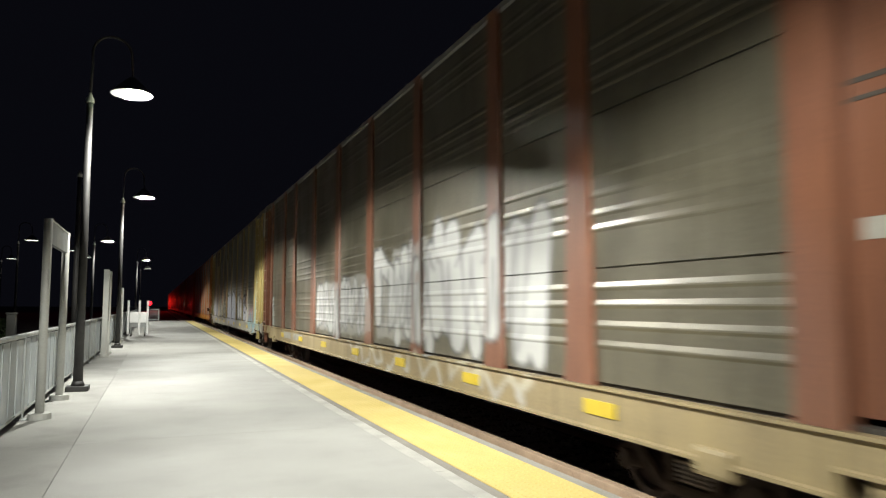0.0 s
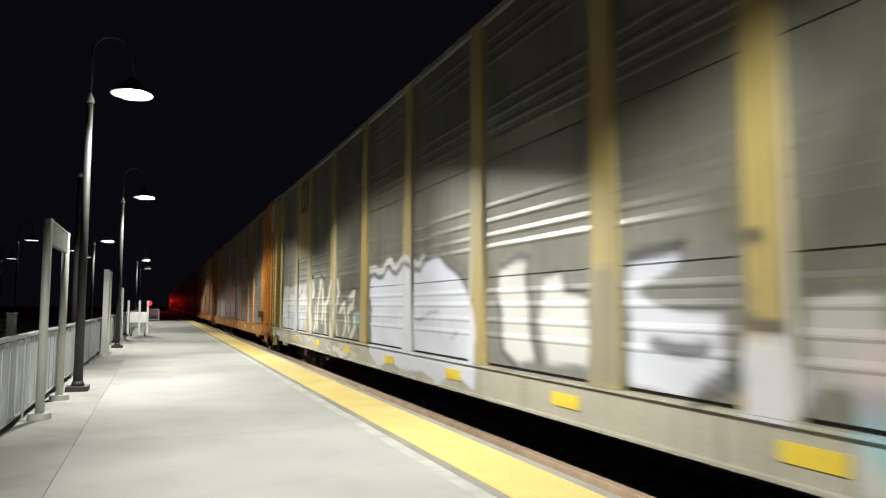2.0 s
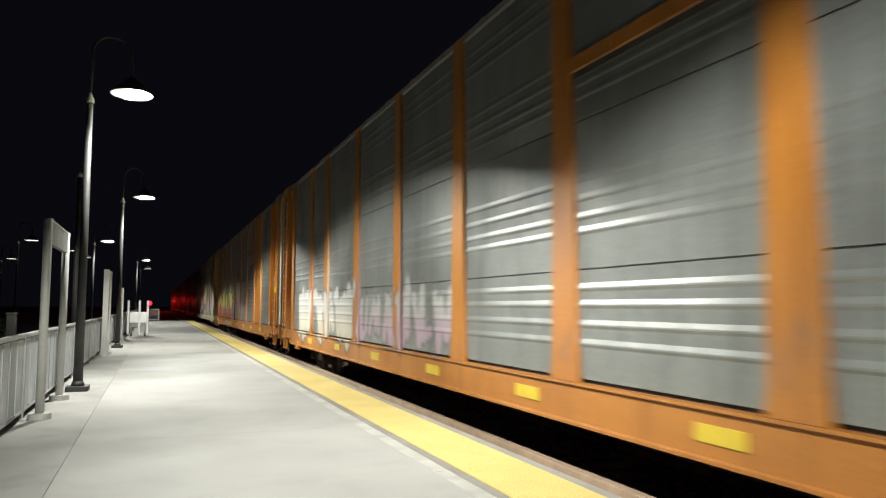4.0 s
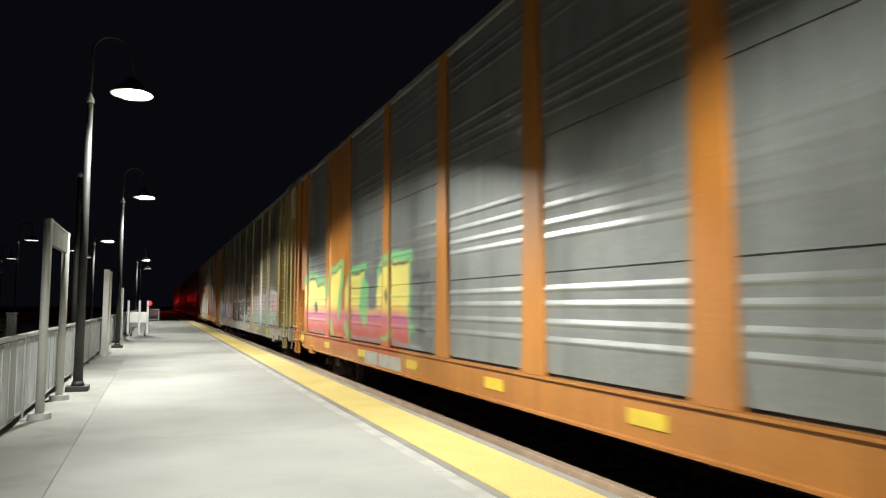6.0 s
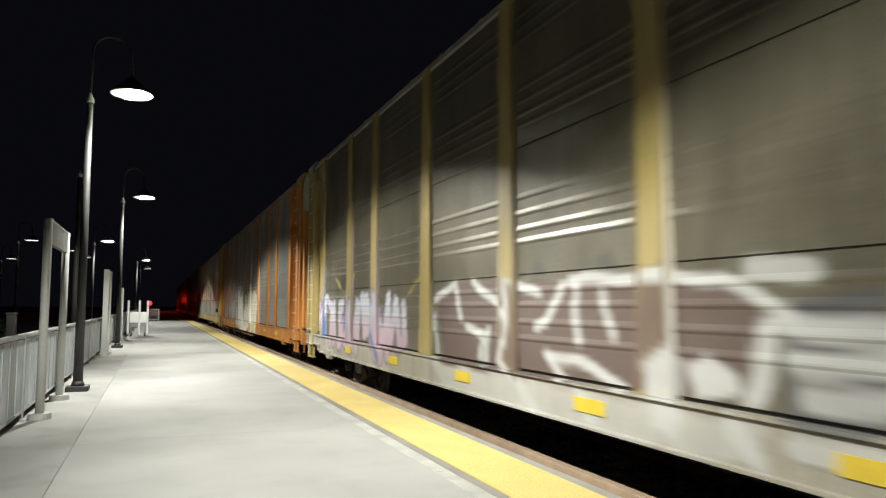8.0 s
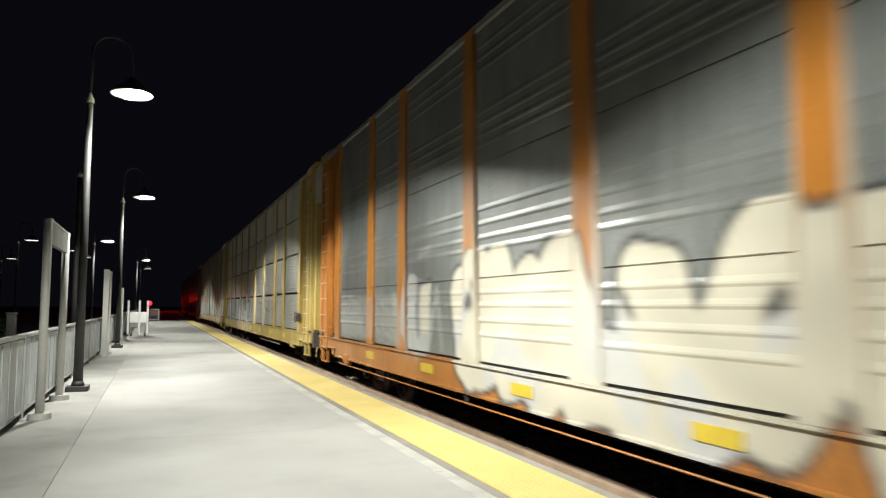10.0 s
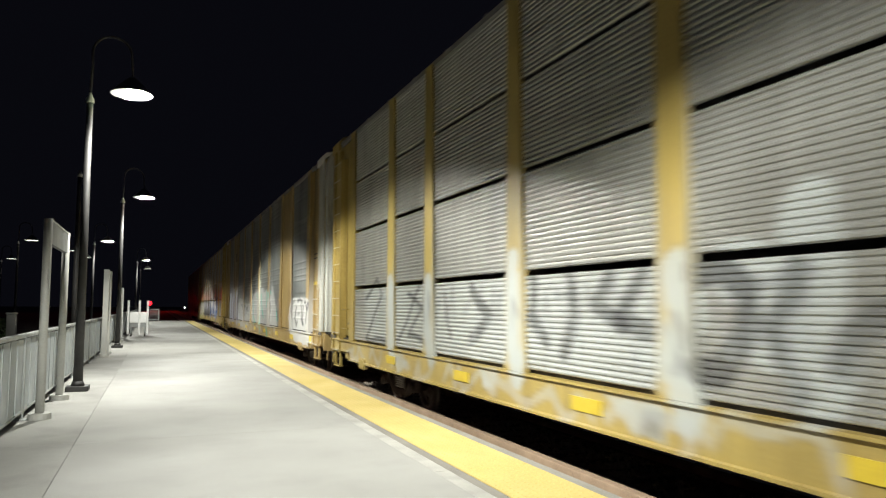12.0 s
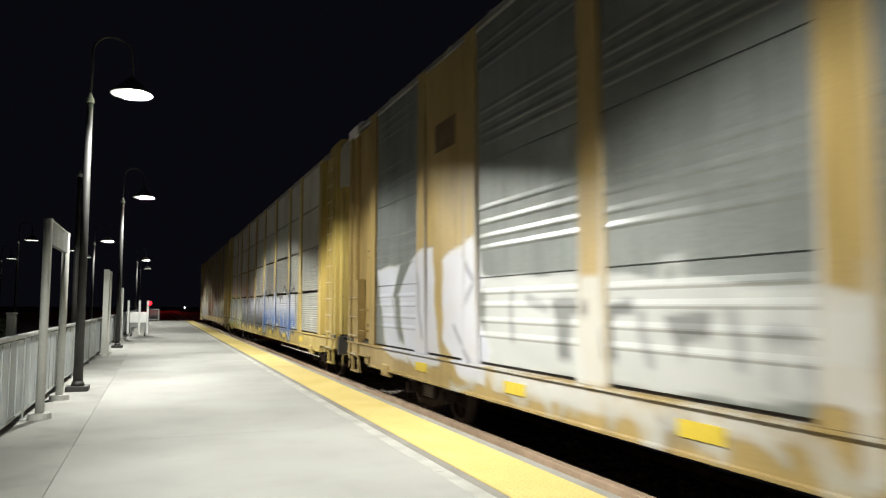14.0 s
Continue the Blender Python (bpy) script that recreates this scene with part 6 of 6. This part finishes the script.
    for s, z, w, h, mat in spec.get("plates", ()):
        y, zz = s - MID_S, z - RAIL_Z
        face = bar_face(spec, y, zz)
        part("lettering_bar", box(bmesh.new(), -face - 0.005, -face + 0.012, y - w / 2, y + w / 2, zz - h / 2, zz + h / 2), mat, c)
    for s, z, w, h in ((24.75, 2.55, 0.34, 0.045), (24.75, 2.42, 0.28, 0.035), (0.1, 2.86, 0.5, 0.035), (0.1, 2.74, 0.46, 0.03), (24.75, 1.0, 0.4, 0.06)):
        y, zz = s - MID_S, z - RAIL_Z
        face = bar_face(spec, y, zz)
        part("lettering_bar", box(bmesh.new(), -face - 0.005, -face + 0.012, y - w / 2, y + w / 2, zz - h / 2, zz + h / 2), M_FAINT, c)
    for y, z0 in ((12.4, 1.42), (12.4, 1.85)):
        bm = bent_tube(bmesh.new(), [(-HALF + 0.16, y - 0.2, z0), (-HALF - 0.02, y - 0.2, z0), (-HALF - 0.02, y + 0.2, z0), (-HALF + 0.16, y + 0.2, z0)], 0.011, 6)
        part("grab_iron", bm, spec["body_plain"], c)
    if spec.get("brake"):
        brake = part("hand_brake", box(bmesh.new(), -HALF - 0.10, -HALF + 0.02, -12.16, -11.94, 1.46, 1.72, 0.05), M_DARK, c)
        m = Matrix.Translation((-HALF - 0.12, -12.05, 1.59)) @ Matrix.Rotation(radians(90), 4, "Y")
        bm = bmesh.new()
        ring = [(m @ Vector((0.15 * math.cos(a), 0.15 * math.sin(a), 0))) for a in np.linspace(0, math.tau, 19)]
        bent_tube(bm, ring, 0.014, 5)
        for a in (0.3, 2.4, 4.5):
            tube(bm, m @ Vector((0, 0, 0)), m @ Vector((0.15 * math.cos(a), 0.15 * math.sin(a), 0)), 0.01, n=5)
        part("brake_wheel", bm, M_DARK, brake)
    return c


WHEELS = []


def paint_set(name, col, dark, rough=0.42, streak=0.5, **more):
    return (surface(name, col, dark, rough, fine=35, broad=0.9, stretch=(1, 1, 0.45), bump=0.12, spray=True, streak=streak, **more),
            surface(name + "_plain", col, dark, rough, fine=35, broad=0.9, stretch=(1, 1, 0.45), bump=0.12, streak=streak, **more))


M_HOOD = surface("hood_pale", (0.404, 0.404, 0.362), (0.292, 0.292, 0.258), 0.55, fine=30, broad=1.2)
M_ROOF = surface("roof_galvanised", (0.20, 0.20, 0.19), (0.13, 0.125, 0.12), 0.6, metal=0.3, fine=30, broad=1.2)
P_RED = paint_set("oxide_red", (0.19, 0.08, 0.0444), (0.118, 0.0503, 0.0325), spots=0.35)
P_TAN = paint_set("faded_yellow", (0.306, 0.24, 0.0902), (0.221, 0.168, 0.065), spots=0.3)
P_ORG = paint_set("orange", (0.374, 0.152, 0.0261), (0.278, 0.1, 0.0174), spots=0.3)
P_YEL = paint_set("yellow", (0.374, 0.283, 0.0842), (0.266, 0.187, 0.0506), spots=0.3)
P_AMB = paint_set("amber", (0.332, 0.237, 0.0922), (0.217, 0.148, 0.0512), spots=0.35)
P_SILL = paint_set("sill_tan", (0.298, 0.233, 0.12), (0.196, 0.151, 0.087), 0.5, spots=0.5)
P_PALE = paint_set("sill_pale", (0.306, 0.288, 0.232), (0.221, 0.202, 0.159), 0.5, spots=0.45)
S_BRN = paint_set("siding_tan", (0.142, 0.128, 0.0922), (0.0922, 0.0821, 0.0585), 0.36, 0.4, metal=0.35, coat=0.2, spots=0.45)
S_GRY = paint_set("siding_grey", (0.179, 0.174, 0.143), (0.117, 0.111, 0.0887), 0.36, 0.4, metal=0.35, coat=0.2, spots=0.45)
S_BLU = paint_set("siding_cool", (0.222, 0.234, 0.224), (0.149, 0.158, 0.151), 0.36, 0.4, metal=0.35, coat=0.2, spots=0.4)
S_SLT = paint_set("siding_slats", (0.331, 0.331, 0.308), (0.237, 0.234, 0.213), 0.36, 0.4, metal=0.35, coat=0.2, spots=0.35)


def spec(label, body, siding, sill, pieces, kind="ribbed", **more):
    return dict(label=label, body=body[0], body_plain=body[1], siding=siding[0], siding_plain=siding[1], sill=sill[0], sill_plain=sill[1],
                pieces=pieces, kind=kind, **more)


TRAIN = [
    (-1, spec("rust-red auto rack freight car with tan ribbed sides", P_RED, S_BRN, P_SILL, [],
              plates=((23.9, 1.65, 0.6, 0.11, M_STENCIL), (23.9, 1.5, 0.75, 0.1, M_MARK)))),
    (0, spec("rust-red auto rack freight car with white graffiti on tan sides", P_RED, S_BRN, P_SILL, paint_white_letters(),
        plates=((24.46, 1.66, 0.6, 0.13, M_STENCIL), (24.5, 1.5, 0.84, 0.12, M_CREAM), (20.4, 0.45, 1.3, 0.2, M_STENCIL), (18.6, 0.45, 1.4, 0.2, M_STENCIL),
                (-0.2, 1.9, 0.8, 0.14, M_STENCIL)))),
    (1, spec("faded yellow auto rack freight car covered in pale outlined graffiti", P_TAN, S_GRY, P_PALE, paint_pale_bubble(),
        half_bay=7, plates=((20.25, 5.0, 1.0, 0.16, M_NAVY), (20.25, 4.25, 1.0, 0.16, M_NAVY), (20.66, 4.62, 0.14, 0.6, M_NAVY), (19.84, 4.62, 0.14, 0.6, M_NAVY), (20.25, 4.62, 0.14, 0.6, M_NAVY)))),
    (2, spec("orange auto rack freight car with lightly tagged grey sides", P_ORG, S_BLU, P_ORG, [
        piece(11.2, 16.5, 0.7, 1.75, 6, [WHT, ROSY], GRY, None, 21, cover=0.6, fat=0.15),
        piece(16.6, 23.0, 0.6, 1.8, 6, [WHT, CRM], GRY, None, 22, cover=0.8),
        piece(3.4, 9.5, 0.8, 1.5, 5, [GRY, GRY], None, None, 23, cover=0.45, pen=0.05)], cap=P_ORG[1], header_bays=(2,), brake=True)),
    (3, spec("orange auto rack freight car with yellow, red and green graffiti", P_ORG, S_BLU, P_ORG, paint_yellow_red(),
        colour_bays=(1, 7), cap=S_BLU[1], door=M_HOOD, header_bays=(2,), ladder_top=2.3,
        plates=((17.42, 0.38, 0.9, 0.26, M_STENCIL), (16.22, 0.38, 1.3, 0.24, M_STENCIL), (0.08, 2.0, 0.56, 0.18, M_MARK), (0.27, 2.33, 0.3, 0.25, M_STENCIL), (-0.58, 2.66, 0.3, 0.3, M_STENCIL),
                (24.54, 1.17, 0.46, 0.22, M_MARK), (24.68, 2.5, 0.26, 0.3, M_STENCIL), (24.5, 0.48, 0.42, 0.26, M_MARK), (0.42, 0.76, 0.34, 0.16, M_STENCIL)))),
    (4, spec("faded yellow auto rack freight car with pink, teal and brown graffiti", P_TAN, S_BRN, P_PALE, paint_brown_pink())),
    (5, spec("orange auto rack freight car, grey ribbed sides with cream graffiti", P_ORG, S_BLU, P_ORG, paint_cream_block(), cap=P_TAN[1], pipes=((-3.0, 11.6),), pipe=P_ORG[1])),
    (6, spec("yellow auto rack freight car, slatted sides with blue-grey graffiti", P_YEL, S_SLT, P_YEL, paint_black_loops(), kind="slat", cap=P_YEL[1], pipes=((-8.6, -3.6),), brake=True, end=M_DARK)),
    (7, spec("amber auto rack freight car with white, green and grey graffiti", P_AMB, S_BLU, P_AMB, paint_white_dome(), colour_bays=(1, 7), cap=M_WHITE, white_end=True, ladder_top=2.4, hood=M_HOOD, door=M_HOOD,
        plates=((20.37, 4.02, 0.8, 0.45, M_BROWN), (0.1, 1.98, 0.5, 0.2, M_MARK), (-0.02, 0.46, 0.3, 0.24, M_MARK)))),
    (8, spec("yellow auto rack freight car, slatted sides with blue graffiti", P_YEL, S_SLT, P_YEL, [
        piece(4.0, 11.0, 0.55, 1.75, 6, [LAV, BLU], WHT, GRY, 81, fat=0.16, lw=0.08),
        piece(11.2, 19.0, 0.5, 1.7, 6, [LAV, GRY], BLK, None, 82, cover=0.8),
        piece(19.2, 24.5, 0.5, 1.7, 4, [WHT, CRM], GRY, LIM, 83)], kind="slat", cap=P_TAN[1], pipes=((-12.0, -6.0),), end=M_DARK)),
    (9, spec("faded brown auto rack freight car at the tail of the train", P_TAN, S_BRN, P_SILL, [
        piece(1.0, 8.0, 0.6, 1.8, 5, [CRM, GRY], GRY, None, 91, cover=0.7),
        piece(16.0, 25.0, 0.4, 2.2, 5, [CRM, WHT], GRY, None, 92, cover=0.8)], cap=S_BRN[1])),
]

CARS = []
for k, sp in TRAIN:
    mark = len(WHEELS)
    CARS.append((rail_car(sp), k, WHEELS[mark:]))


# ---- movement: the train slows a little as it passes, with a slight surge now and then ----
SURGE_T = (0, 0.5, 1, 1.5, 2, 2.5, 3, 4.2, 5.5, 6, 6.5, 7, 7.5, 8, 9.2, 10.5, 11, 11.5, 12, 12.5, 13, 13.5, 14)
SURGE_Y = (0.05, 0.05, 0.02, -0.02, -0.05, -0.20, 0.06, -0.08, -0.22, -0.12, 0.02, -0.22, -0.11, -0.25, -0.12, -0.05, -0.02, -0.06, 0.36, 0.20, 0.30, 0.23, 0.45)


def travelled(t):
    return 15.303 * t - 0.0125 * ((t - 6.5) ** 2 - 6.5 ** 2) - float(np.interp(t, SURGE_T, SURGE_Y))


def motions():
    start = 2.47 + 0.0125 * 6.5 ** 2 - 0.15 + MID_S
    for car, k, wheels in CARS:
        walk(car, [(i * 0.5, pose(TRACK_X, start + k * PITCH - travelled(i * 0.5), RAIL_Z)) for i in range(29)])
        for wheel, y in wheels:
            walk(wheel, [(i / 30, pose(0, y, 0.42, math.degrees(travelled(i / 30) / 0.42))) for i in range(421)])


motions()
